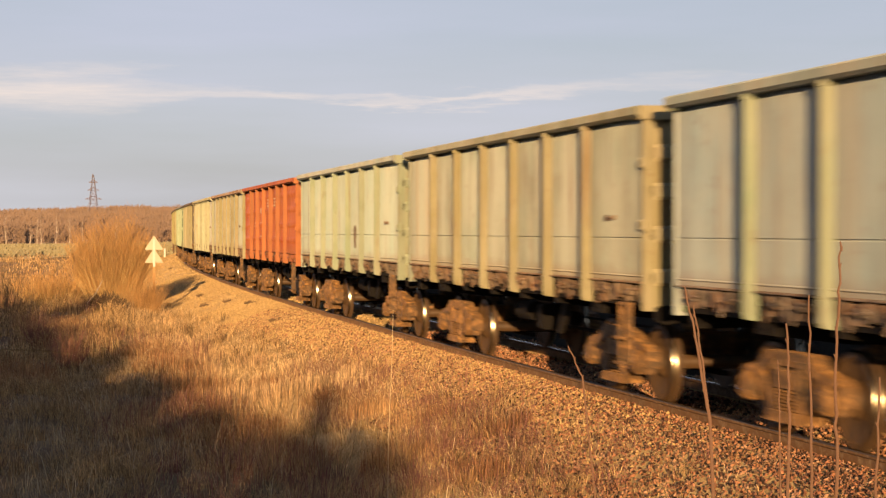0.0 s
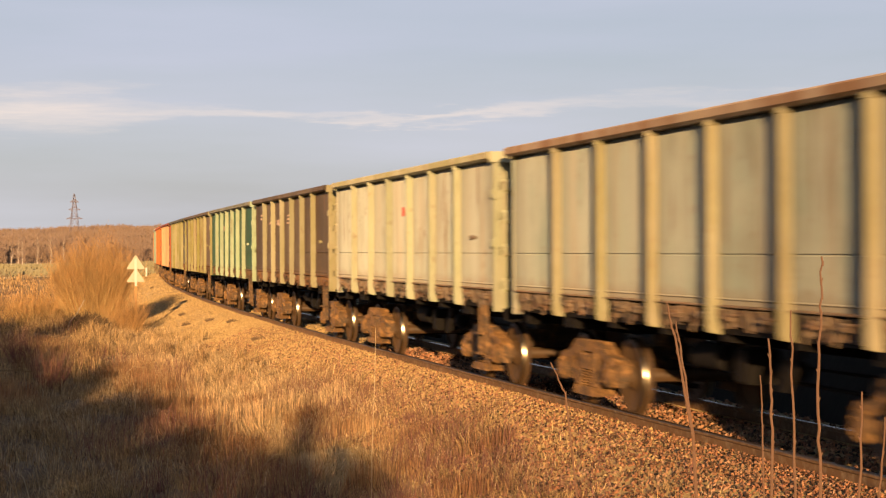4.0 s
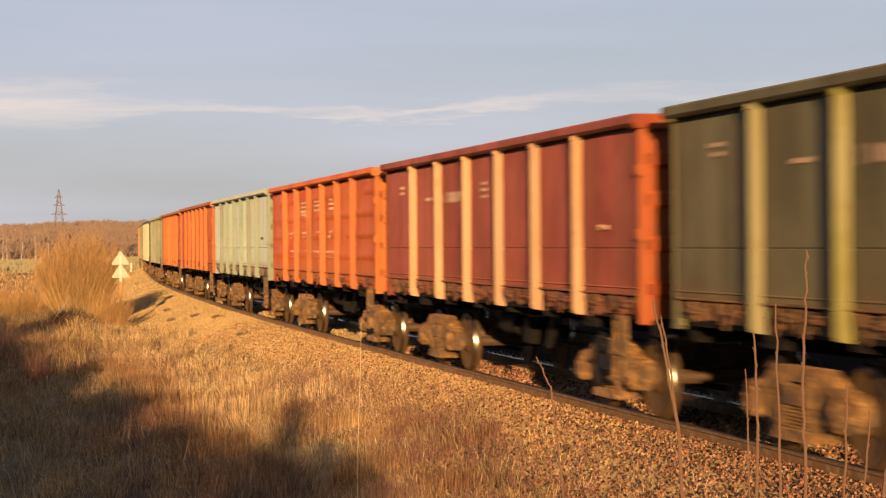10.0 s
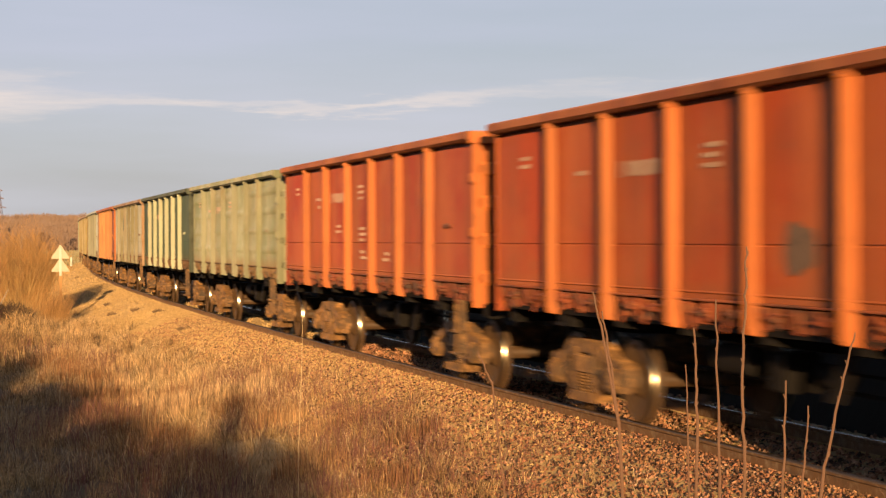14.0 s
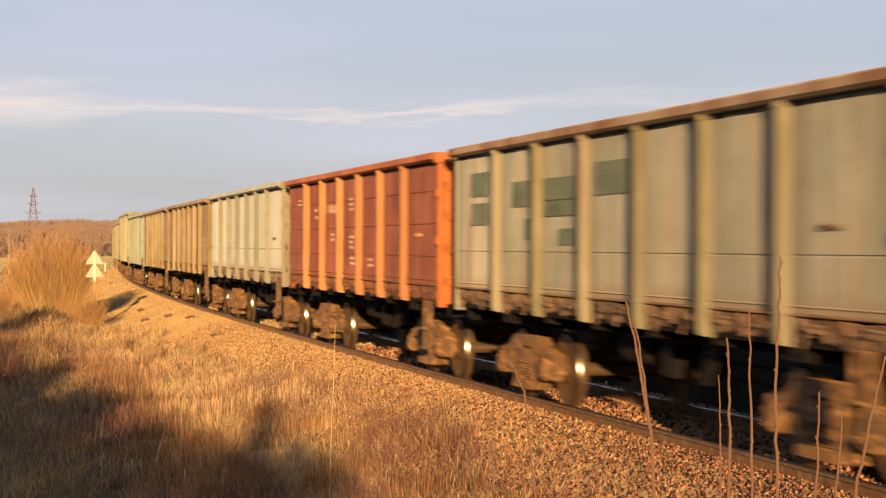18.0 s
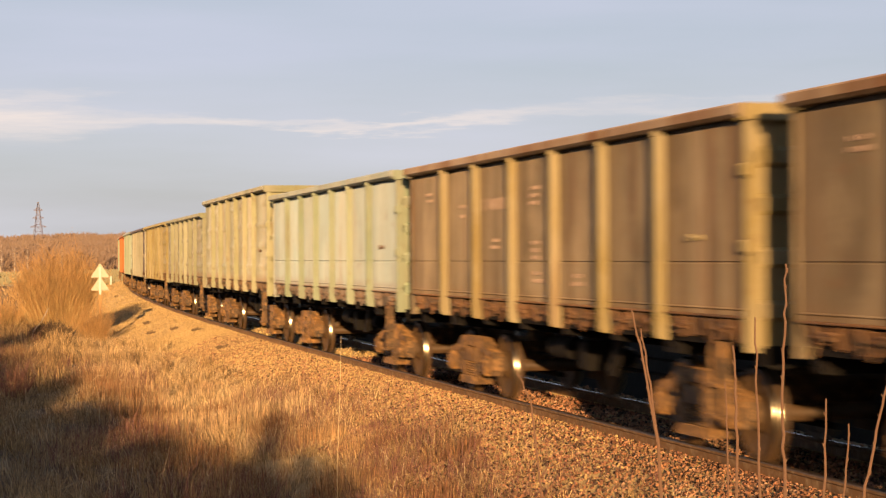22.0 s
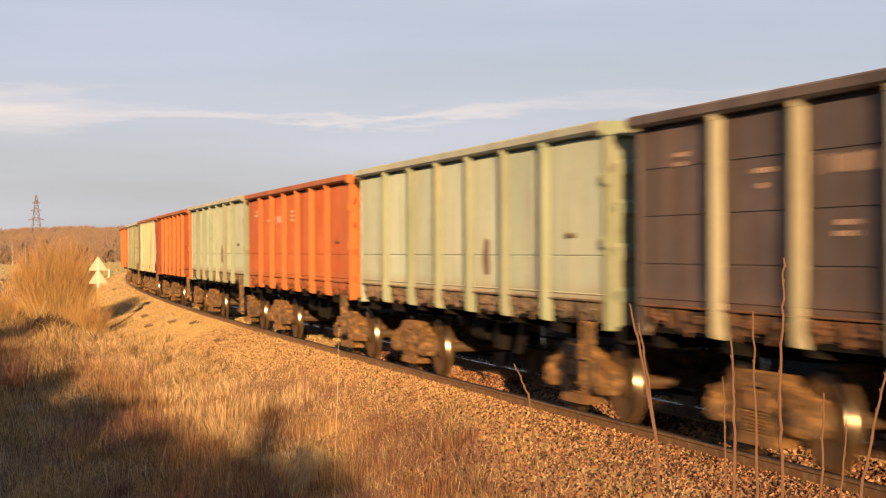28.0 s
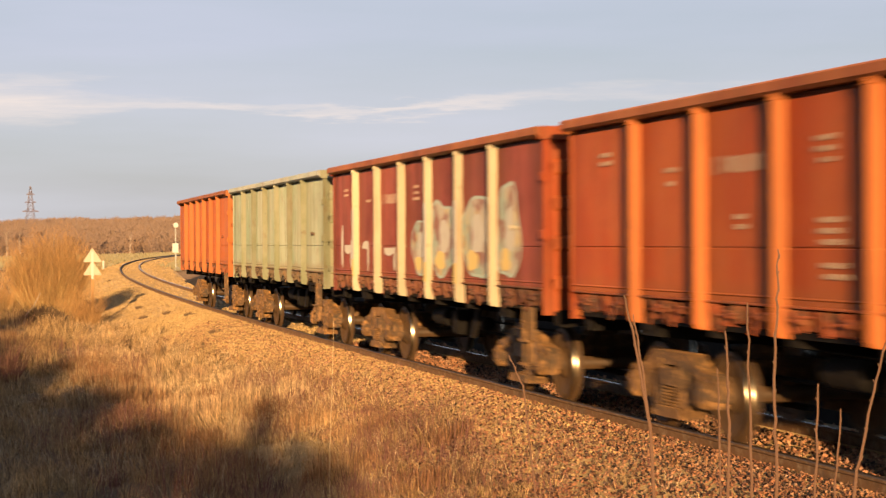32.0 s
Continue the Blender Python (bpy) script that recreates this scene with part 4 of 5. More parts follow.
    for ang, dist, ht in ((-0.2355, 520, 7.0), (-0.2318, 540, 8.5), (-0.2295, 530, 7.0), (-0.2217, 540, 8.5), (-0.2152, 545, 8.0), (-0.2079, 560, 7.5), (-0.1900, 580, 8.0), (-0.2480, 530, 8.0), (-0.1500, 590, 7.5)):
        x, y = dist * math.sin(ang), dist * math.cos(ang)
        z0 = float(ground_z(x, y)) - 0.3
        o = thing("birch_tree", "slender bare birch with a pale trunk by the woods", "tree", at=(x, y, z0), group="birches")
        tr, cr = Shape(), Shape()
        pts = [Vector((0, 0, 0))]
        for i in range(5):
            pts.append(pts[-1] + Vector((pr.uniform(-0.25, 0.25), pr.uniform(-0.25, 0.25), ht / 5)))
        for i in range(5):
            tr.rod(pts[i], pts[i + 1], 0.16 * (1 - i / 5.5), 0.16 * (1 - (i + 1) / 5.5), 6)
        for _ in range(60):
            i = pr.randint(1, 4)
            p = pts[i].lerp(pts[i + 1], pr.random())
            w = Vector((pr.uniform(-1, 1), pr.uniform(-1, 1), pr.uniform(0.3, 1.6))).normalized() * ht * pr.uniform(0.08, 0.2)
            (tr if _ % 5 == 0 else cr).rod(p, p + w, 0.06 if _ % 5 == 0 else 0.04, 0.015, 3)
            for _ in range(3):
                q = p + w * pr.uniform(0.4, 1)
                cr.rod(q, q + Vector((pr.uniform(-1, 1), pr.uniform(-1, 1), pr.uniform(-0.1, 1.2))) * ht * 0.06, 0.03, 0.01, 3)
        part("trunk", raw(tr, "trunk", M["birch"]), o)
        part("crown", raw(cr, "crown", M["twiggy"]), o)
    # lattice pylon on the rise
    x, y = -184.6, 900.0
    base = 4.0
    o = thing("power_pylon", "steel lattice power pylon rising over the woods", "pylon", at=(x, y, base))
    body = Shape()
    H = 26.0

    def leg(t):
        return 2.6 * (1 - t) ** 0.9 + 0.25
    lv = [0, 0.16, 0.31, 0.45, 0.58, 0.70, 0.80, 0.90, 1.0]
    for i in range(len(lv) - 1):
        a, b, ra, rb = lv[i] * H, lv[i + 1] * H, leg(lv[i]), leg(lv[i + 1])
        ca = [(sx * ra, sy * ra, a) for sx, sy in ((-1, -1), (1, -1), (1, 1), (-1, 1))]
        cb = [(sx * rb, sy * rb, b) for sx, sy in ((-1, -1), (1, -1), (1, 1), (-1, 1))]
        for j in range(4):
            body.rod(ca[j], cb[j], 0.085, n=4)
            body.rod(ca[j], cb[(j + 1) % 4], 0.06, n=4)
            body.rod(ca[(j + 1) % 4], cb[j], 0.06, n=4)
            body.rod(cb[j], cb[(j + 1) % 4], 0.07, n=4)
    part("tower", raw(body, "tower", M["pylon"]), o)
    for zz, half in ((13.8, 4.0), (18.2, 2.8), (22.0, 2.1)):
        arm = Shape()
        for s in (-1, 1):
            arm.rod((0, -0.4, zz), (s * half, 0, zz), 0.14, n=4).rod((0, 0.4, zz), (s * half, 0, zz), 0.14, n=4).rod((0, 0, zz + 1.4), (s * half, 0, zz), 0.12, n=4)
        part("crossarm", raw(arm, "crossarm", M["pylon"]), o)["kind"] = "stuff"


def build_signs():
    x, y = -11.0, 64.0
    s, u = beside(x, y)
    g = float(np.maximum(ground_z(x, y), bed_z(u)))
    o = thing("track_sign", "white lineside sign with two stacked triangular plates on a post", "sign", at=pose(x, y, 0, 0, 0, 12))
    part("post", Shape().box(-0.04, -0.075, 0.84, 0.04, -0.03, 1.80, 0.01).mesh("post", [M["sign"]]), o, label="white post")
    part("post_foot", Shape().box(-0.045, -0.07, g - 0.2, 0.045, -0.02, 0.84, 0.01).mesh("post_foot", [M["willow"]]), o, label="bare brown foot of the post")
    for z in (1.46, 1.005):
        pl = Shape().prism("y", -0.03, -0.012, ((-0.31, z), (-0.29, z - 0.025), (0.29, z - 0.025), (0.31, z), (0.016, z + 0.45), (-0.016, z + 0.45)))
        part("plate", pl.mesh("plate", [M["plate"]]), o, label="white triangular plate")
    # small marker post
    x, y = -30.7, 185.0
    thing("marker_post", "short white marker post by the track", "post", Shape().box(-0.09, -0.09, float(ground_z(x, y)) - 0.1, 0.09, 0.09, 0.35, 0.02).mesh("marker_post", [M["sign"]]), (x, y, 0))
    # lineside signal beyond the bend
    x, y = -25.35, 200.0
    g = float(bed_z(-3.0)) - 0.4
    o = thing("lineside_signal", "slender lineside signal mast with a white round head and cabinet", "signal", at=(x, y, 0))
    part("mast", Shape().rod((0, 0, g), (0, 0, 4.3), 0.07, n=8).mesh("mast", [M["sign"]]), o)
    part("head", Shape().turn("y", (0.05, 0, 4.0), ((0.05, -0.2), (0.27, -0.18), (0.31, -0.1), (0.27, 0.05), (0.1, 0.1)), 16).mesh("head", [M["sign"]], True), o, label="white round signal head")
    part("cabinet", Shape().box(-0.32, -0.2, 1.0, 0.32, 0.2, 2.05, 0.04).mesh("cabinet", [M["sign"]]), o, label="white equipment cabinet")
    for k in range(4):
        px = -27.6 + k * 0.8
        thing("fence_post", "pale low post beside the far track", "post", Shape().box(-0.08, -0.08, -0.7, 0.08, 0.08, 0.35 + 0.1 * (k % 2), 0.02).mesh("fence_post", [M["sign"]]), (px + 3.0, 205.0 - k * 1.5, 0), group="low posts")


def build_shade():
    """Thicket behind and beside the viewer, which throws its ragged shadow over the near grass."""
    rng, nr = random.Random(9), np.random.default_rng(19)
    for x in (*np.arange(-19.0, -1.6, 0.5), *np.arange(-1.5, 0.45, 0.2)):
        x = float(x) + rng.uniform(-0.1, 0.1)
        y = -6.5 + rng.uniform(-1.2, 1.2)
        g = float(ground_z(x, y))
        h = float(np.interp(x, *THICKET)) * rng.uniform(0.86, 1.10) + 0.114 * (-6.0 - y) - 0.7 - g
        w = 0.5 if x > -1.6 else 0.9
        sh = Shape()
        branches(sh, rng, (0, 0, 0), 6 if x > -1.6 else 14, h * 0.92, w, 0.03, 4)
        o = thing("thicket", "dense leafless thicket of brown stems", "bush", at=(x, y, g - 0.05), group="thicket")
        part("stem_mass", raw(sh, "stem_mass", M["leafless"]), o)["kind"] = "stuff"
        k = int((80 if x > -1.6 else 270) * h)
        t = nr.random(k) ** 0.9
        rad, a = w * np.sqrt(nr.random(k)) * (1.05 - 0.55 * t), nr.uniform(0, 6.28, k)
        v, loops, starts = blades(nr, rad * np.cos(a), rad * np.sin(a), 0.94 * h * t, nr.uniform(0.25, 0.5, k), nr.uniform(0.018, 0.05, k), 0.9)
        part("twig_mass", bulk("twig_mass", v, loops, starts, M["leafless"]), o)["kind"] = "stuff"


THICKET = ((-20, -13.5, -9.9, -8.1, -6.9, -4.5, -3.5, -2.7, -1.75, -1.4, -1.2, -0.95, -0.7, -0.4, 0.0, 0.2, 0.5), (8.6, 8.4, 8.1, 7.2, 6.4, 5.0, 4.5, 4.2, 3.85, 3.6, 3.6, 4.25, 4.3, 4.0, 3.7, 3.5, 2.9))
build_ground()
build_track()
build_stones()
build_grass()
build_reeds()
build_stalks()
build_bushes()
build_far()
build_signs()
build_shade()

# ---- the train ----
PITCH, BODY, BASE, AXLE, WHEEL = 13.92, 6.50, 4.325, 0.925, 0.4785
POSTS = (-4.35, -2.61, -0.87, 0.87, 2.61, 4.35)
BAYS = ((-6.45, -4.35), (-4.35, -2.61), (-2.61, -0.87), (-0.87, 0.87), (0.87, 2.61), (2.61, 4.35), (4.35, 6.45))
_cache = {}


def shared(key, make):
    if key not in _cache:
        _cache[key] = make()
    return _cache[key]


def panel_mesh(length, style, top, mat, kind=0):
    """Side sheet of one bay: a thin sheet with pressed ribs or a welded seam, and the shallow dents of long use."""
    def make():
        z0, z1, y, h = 1.50, top - 0.10, 1.466, length / 2
        ribs = np.linspace(z0 + 0.36, z1 - 0.30, 4)
        if style == "rib":
            zs = [z0]
            for c in ribs:
                zs += [c - 0.14, c - 0.10, c - 0.085, c - 0.045, c, c + 0.05, c + 0.10]
        elif style == "line":
            zs = [z0, z0 + 0.05, z0 + 0.065, 1.7]
            for c in (1.92, 2.42, 2.92):
                zs += [c - 0.15, c - 0.012, c - 0.011, c + 0.011, c + 0.012, c + 0.15]
        else:
            zs = [z0, z0 + 0.045, z0 + 0.06, z0 + 0.075, 1.8, 1.996, 1.999, 2.015, 2.018, 2.15, 2.4, 2.65, 2.9]
        zs = sorted(zs + [z1 - 0.22, z1 - 0.075, z1 - 0.065, z1])
        xs = [-h, -h + 0.10, -h + 0.16, -h + 0.24, *np.linspace(-h + 0.38, h - 0.38, 6), h - 0.24, h - 0.16, h - 0.10, h]
        rng = random.Random(7 * kind + int(length * 10))
        ox, depth = rng.uniform(0, 90), 0.026 if style == "rib" else 0.010
        ends = [[rng.uniform(0.10, 0.2), rng.uniform(0.10, 0.2)] if rng.random() < 0.75 else [rng.uniform(0.1, 0.2), rng.uniform(0.1, length * 0.6)] for _ in ribs]
        rng.shuffle(ends)

        def depth_at(x, z):
            d = y + depth * noise.noise((x * 1.5 + ox, z * 0.9, kind)) + 0.006 * noise.noise((x * 3.7 + ox, z * 2.3, 5 + kind))
            if z > z1 - 0.07:
                return y - 0.05
            if style == "rib":
                for c, (a, b) in zip(ribs, ends):
                    k = min(max((x + h - a) / 0.08, 0), 1) * min(max((h - x - b) / 0.08, 0), 1)
                    if abs(z - c) < 0.12:
                        d += k * float(np.interp(z - c, (-0.10, -0.085, -0.045, 0.0, 0.05, 0.10), (0, 0.004, 0.030, 0.034, 0.026, 0)))
            else:
                for c in (1.92, 2.42, 2.92) if style == "line" else (2.007,):
                    if abs(z - c) < (0.0115 if style == "line" else 0.0095):
                        return d - 0.016
                if z0 + 0.055 < z < z0 + 0.07:
                    d += 0.014
                elif z < z0 + 0.055:
                    d -= 0.004
            return d
        nx, nz = len(xs), len(zs)
        front = [(x, depth_at(x, z), z) for z in zs for x in xs]
        faces = [(j * nx + i, j * nx + i + 1, j * nx + nx + i + 1, j * nx + nx + i) for j in range(nz - 1) for i in range(nx - 1)]
        rim = list(range(nx)) + [j * nx + nx - 1 for j in range(1, nz)] + [(nz - 1) * nx + i for i in range(nx - 2, -1, -1)] + [j * nx for j in range(nz - 2, 0, -1)]
        back = [(front[i][0], 1.405, front[i][2]) for i in rim]
        k, n = len(front), len(rim)
        faces += [(rim[i], k + i, k + (i + 1) % n, rim[(i + 1) % n]) for i in range(n)] + [tuple(range(k, k + n))]
        me = Shape().add(front + back, faces).mesh("side_panel", [mat], True)
        return me
    return shared(("panel", round(length, 2), style, round(top, 2), mat.name, kind), make)


def post_mesh(top, mat, bow=0.0):
    """A pressed hat-section post, lofted through rings from foot to cap; bow bends it along the wagon."""
    def make():
        rings = [(1.20, 1.0, 1.500), (1.215, 1.0, 1.556), (1.26, 1.0, 1.570)]
        rings += [(z, 1.0, 1.570) for z in np.linspace(1.26, top - 0.18, 7)[1:]]
        rings += [(top - 0.175, 1.25, 1.580), (top - 0.12, 1.25, 1.580)]
        verts, n = [], len(rings)
        for z, k, y in rings:
            t = (z - 1.20) / (top - 1.32)
            d = bow * math.sin(math.pi * t) - 1.2 * bow * t
            verts += [(-0.066 * k + d, 1.44, z), (0.066 * k + d, 1.44, z), (0.048 * k + d, y - 0.010, z), (0.036 * k + d, y, z), (-0.036 * k + d, y, z), (-0.048 * k + d, y - 0.010, z)]
        faces = [(6 * i + j, 6 * i + (j + 1) % 6, 6 * i + 6 + (j + 1) % 6, 6 * i + 6 + j) for i in range(n - 1) for j in range(6)]
        faces += [(5, 4, 3, 2, 1, 0), tuple(range(6 * n - 6, 6 * n))]
        return Shape().add(verts, faces).mesh("post", [mat])
    return shared(("post", top, mat.name, bow), make)


def hatch_mesh(length, mat, kind):
    """Lower edge of a bay: ledge, row of hatch plates, hinges, hooks and bent brackets before a near-black sheet that
    stands in for shade.
    """
    def make():
        sh, rng = Shape(), random.Random(50 + kind)
        h = length / 2 - 0.09
        sh.box(-h, 1.40, 1.475, h, 1.500, 1.498, 0.006)
        # near-black sheet added to give the shade in the gaps between plates
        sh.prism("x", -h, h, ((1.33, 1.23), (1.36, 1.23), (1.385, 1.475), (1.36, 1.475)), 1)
        x = -h
        while x < h - 0.06:
            w = min(rng.uniform(0.14, 0.40), h - x)
            lo, y, cut = rng.uniform(1.225, 1.30), rng.uniform(1.42, 1.445), rng.uniform(0.0, 0.03)
            sh.prism("x", x, x + w, ((y - 0.03, lo), (y, lo + 0.01), (y + 0.012, 1.40), (y + 0.03, 1.47 - cut), (y - 0.02, 1.47 - cut)))
            if rng.random() < 0.75:
                q, d = x + w * rng.uniform(0.25, 0.75), rng.uniform(0.02, 0.045)
                sh.prism("x", q - d, q + d, ((y, 1.47), (y + 0.055, 1.455), (y + 0.06, 1.41), (y + 0.02, lo - 0.01), (y, lo - 0.01)))
            x += w + rng.choice((0.02, 0.05, 0.10, 0.17))
        for k in range(2):
            q = h * (k - 0.5) + rng.uniform(-0.15, 0.15)
            sh.rod((q - 0.2, 1.495, 1.39 + rng.uniform(-0.03, 0.03)), (q + 0.18, 1.50, 1.36), 0.015, n=6)
            sh.box(q - 0.05, 1.44, 1.335, q + 0.03, 1.515, 1.415, 0.012)
            if rng.random() < 0.6:
                sh.rod((q + 0.12, 1.46, 1.44), (q + 0.17, 1.52, 1.20), 0.013, n=6)
        return sh.mesh("hatch", [mat, M["shade_black"]])
    return shared(("hatch", round(length, 2), mat.name, kind), make)


def end_parts(o, top, mat, at):
    """End wall: sheet, ribs, stanchions, cap rail and headstock."""
    def put(name, key, make):
        part(name, shared((name, key, top, mat.name), lambda: make(Shape()).mesh(name, [mat])), o, at)
    put("end_wall", 0, lambda s: s.prism("x", BODY - 0.14, BODY - 0.08, ((-1.42, 1.2), (1.42, 1.2), (1.42, top - 0.05), (-1.42, top - 0.05))))
    for z in (1.55, 2.05, 2.55, 3.0):
        put("end_rib", z, lambda s: s.prism("y", -1.42, 1.42, ((BODY - 0.08, z - 0.10), (BODY - 0.01, z - 0.06), (BODY - 0.01, z + 0.06), (BODY - 0.08, z + 0.10))))
    put("cap_rail", 0, lambda s: s.box(BODY - 0.16, -1.55, top - 0.16, BODY + 0.04, 1.55, top, 0.02))
    part("headstock", shared(("headstock",), lambda: Shape().box(BODY - 0.2, -1.30, 1.02, BODY - 0.02, 1.30, 1.22, 0.02).mesh("headstock", [M["shade_black"]])), o, at)
    for y in (-0.5, 0.5):
        put("stanchion", y, lambda s: s.box(BODY - 0.08, y - 0.06, 1.24, BODY, y + 0.06, top - 0.16))


def corner_mesh(top, mat, hinged=True):
    def make():
        sh = Shape()
        sh.prism("z", 1.16, top - 0.10, ((-0.02, 1.36), (0.05, 1.36), (0.05, 1.47), (0.035, 1.492), (-0.02, 1.492)))
        for z in (2.16, 2.88) if hinged else ():
            sh.box(-0.05, 1.40, z - 0.06, 0.075, 1.515, z + 0.06, 0.012)
            sh.turn("z", (0.07, 1.475, 0), ((0.022, z - 0.085), (0.028, z - 0.08), (0.028, z + 0.08), (0.022, z + 0.085)), 8)
        return sh.mesh("corner_post", [mat])
    return shared(("corner", top, mat.name, hinged), make)


def bogie_meshes():
    """Bolster, side frame, spring nest, axle box, wheelset of a three-piece freight bogie."""
    bol = Shape()
    bol.prism("x", -0.23, 0.23, ((-1.15, 0.52), (-0.9, 0.46), (-0.3, 0.42), (0.3, 0.42), (0.9, 0.46), (1.15, 0.52), (1.15, 0.70), (0.4, 0.80), (-0.4, 0.80), (-1.15, 0.70)))
    cen = Shape().turn("z", (0, 0, 0), ((0.22, 0.80), (0.24, 0.86), (0.18, 0.98)), 16)
    tie, beam = Shape().box(-1.0, -0.05, 0.30, 1.0, 0.05, 0.36, 0.01), Shape().box(-0.05, -0.7, 0.36, 0.05, 0.7, 0.46, 0.01)
    fr = Shape()
    y0, y1 = 0.93, 1.11
    fr.prism("y", y0, y1, ((-1.17, 0.60), (-1.10, 0.68), (-0.72, 0.74), (-0.50, 0.88), (0.50, 0.88), (0.72, 0.74), (1.10, 0.68), (1.17, 0.60), (0.72, 0.58), (0.42, 0.74), (-0.42, 0.74), (-0.72, 0.58)))
    for s in (-1, 1):
        fr.prism("y", y0, y1, ((s * 0.74, 0.62), (s * 0.58, 0.64), (s * 0.26, 0.24), (s * 0.40, 0.20)))
        fr.prism("y", y0 - 0.02, y1 + 0.02, ((s * 0.24, 0.30), (s * 0.36, 0.30), (s * 0.36, 0.80), (s * 0.24, 0.80)))
        fr.prism("y", y0, y1, ((s * 0.70, 0.44), (s * 0.76, 0.44), (s * 0.78, 0.66), (s * 0.68, 0.66)))
        fr.prism("y", y0, y1, ((s * 1.08, 0.44), (s * 1.16, 0.42), (s * 1.17, 0.62), (s * 1.07, 0.66)))
    fr.prism("y", y0 - 0.06, y1 + 0.06, ((-0.42, 0.18), (0.42, 0.18), (0.34, 0.29), (-0.34, 0.29)))
    sp = Shape()
    prof = [(0.070 if k % 2 else 0.050, 0.29 + 0.25 * k / 14) for k in range(15)]
    sp.turn("z", (0, 1.07, 0), prof, 8)
    bx = Shape()
    bx.box(-0.15, 0.94, 0.34, 0.15, 1.10, 0.62, 0.03)
    bx.turn("y", (0, 0, WHEEL), ((0.15, 1.06), (0.15, 1.16), (0.12, 1.19), (0.03, 1.20)), 16)
    for k in range(4):
        a = math.pi / 4 + k * math.pi / 2
        bx.turn("y", (0.10 * math.cos(a), 0, WHEEL + 0.10 * math.sin(a)), ((0.018, 1.18), (0.018, 1.205)), 6)
    wh = Shape()
    for s in (-1, 1):
        prof = [(0.09, 0.70), (0.13, 0.70), (0.14, 0.76), (0.40, 0.75), (0.415, 0.722), (0.495, 0.722), (0.508, 0.735), (0.500, 0.752), (0.482, 0.765), (0.4785, 0.80), (0.475, 0.825), (0.471, 0.838), (0.464, 0.847), (0.454, 0.852), (0.415, 0.853), (0.40, 0.83), (0.20, 0.80), (0.14, 0.86), (0.13, 0.88), (0.09, 0.88)]
        wh.turn("y", (0, 0, 0), [(r, s * t) for r, t in prof], 28, mats=[0, 0, 0, 0, 0, 0, 0, 0, 0, 1, 1, 1, 0, 0, 0, 0, 0, 0, 0])
    wh.turn("y", (0, 0, 0), ((0.065, -1.08), (0.085, -0.86), (0.085, 0.86), (0.065, 1.08)), 14)
    sho = Shape()
    for y in (0.79,):
        sho.prism("y", y - 0.05, y + 0.05, ((0.40, 0.30), (0.44, 0.28), (0.48, 0.42), (0.47, 0.60), (0.42, 0.62)))
    rot = Matrix.Rotation(math.pi, 4, "Z")
    out = {"bolster": bol.mesh("bogie", [M["grime"]]), "pivot": cen.mesh("centre_pivot", [M["grime"]]), "tie": tie.mesh("brake_rod", [M["shade_black"]]), "beam": beam.mesh("brake_beam", [M["shade_black"]]), "frame": fr.mesh("side_frame", [M["grime"]]), "spring": sp.mesh("coil_spring", [M["grime"]], True),
           "box": bx.mesh("axle_box", [M["grime"]], True), "wheels": wh.mesh("wheelset", [M["wheel"], M["tread"]], True), "shoe": sho.mesh("brake_shoe", [M["shade_black"]])}
    for k in ("frame", "spring", "box", "shoe"):
        m = out[k].copy()
        m.transform(rot)
        out[k + "_far"] = m
    return out


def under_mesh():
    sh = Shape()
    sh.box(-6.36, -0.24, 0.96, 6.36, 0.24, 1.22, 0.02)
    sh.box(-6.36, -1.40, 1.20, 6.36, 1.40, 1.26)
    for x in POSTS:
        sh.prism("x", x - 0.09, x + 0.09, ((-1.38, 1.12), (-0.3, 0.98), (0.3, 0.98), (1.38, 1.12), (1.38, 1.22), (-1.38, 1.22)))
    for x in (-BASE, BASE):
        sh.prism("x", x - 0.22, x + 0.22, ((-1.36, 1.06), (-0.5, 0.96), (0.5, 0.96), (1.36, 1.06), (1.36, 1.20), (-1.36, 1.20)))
    return sh.mesh("underframe", [M["shade_black"]])


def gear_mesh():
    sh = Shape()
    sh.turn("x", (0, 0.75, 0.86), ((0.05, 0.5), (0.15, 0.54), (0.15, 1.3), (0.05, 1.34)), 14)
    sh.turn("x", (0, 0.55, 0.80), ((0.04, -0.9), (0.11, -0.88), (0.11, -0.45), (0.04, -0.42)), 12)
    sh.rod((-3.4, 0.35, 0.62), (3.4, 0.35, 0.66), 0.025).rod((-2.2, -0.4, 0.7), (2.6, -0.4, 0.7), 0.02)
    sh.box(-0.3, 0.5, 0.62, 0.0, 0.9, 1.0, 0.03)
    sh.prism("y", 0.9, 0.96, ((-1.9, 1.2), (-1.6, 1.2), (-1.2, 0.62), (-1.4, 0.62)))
    return sh.mesh("brake_gear", [M["shade_black"]], True)


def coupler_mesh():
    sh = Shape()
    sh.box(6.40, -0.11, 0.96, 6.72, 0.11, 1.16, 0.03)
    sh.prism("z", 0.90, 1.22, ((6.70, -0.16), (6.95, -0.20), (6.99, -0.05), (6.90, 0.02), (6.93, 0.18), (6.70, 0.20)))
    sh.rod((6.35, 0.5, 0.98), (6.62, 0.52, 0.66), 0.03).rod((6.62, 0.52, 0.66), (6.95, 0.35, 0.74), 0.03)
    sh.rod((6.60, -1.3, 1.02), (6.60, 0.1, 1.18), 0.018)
    return sh.mesh("coupler", [M["shade_black"]])


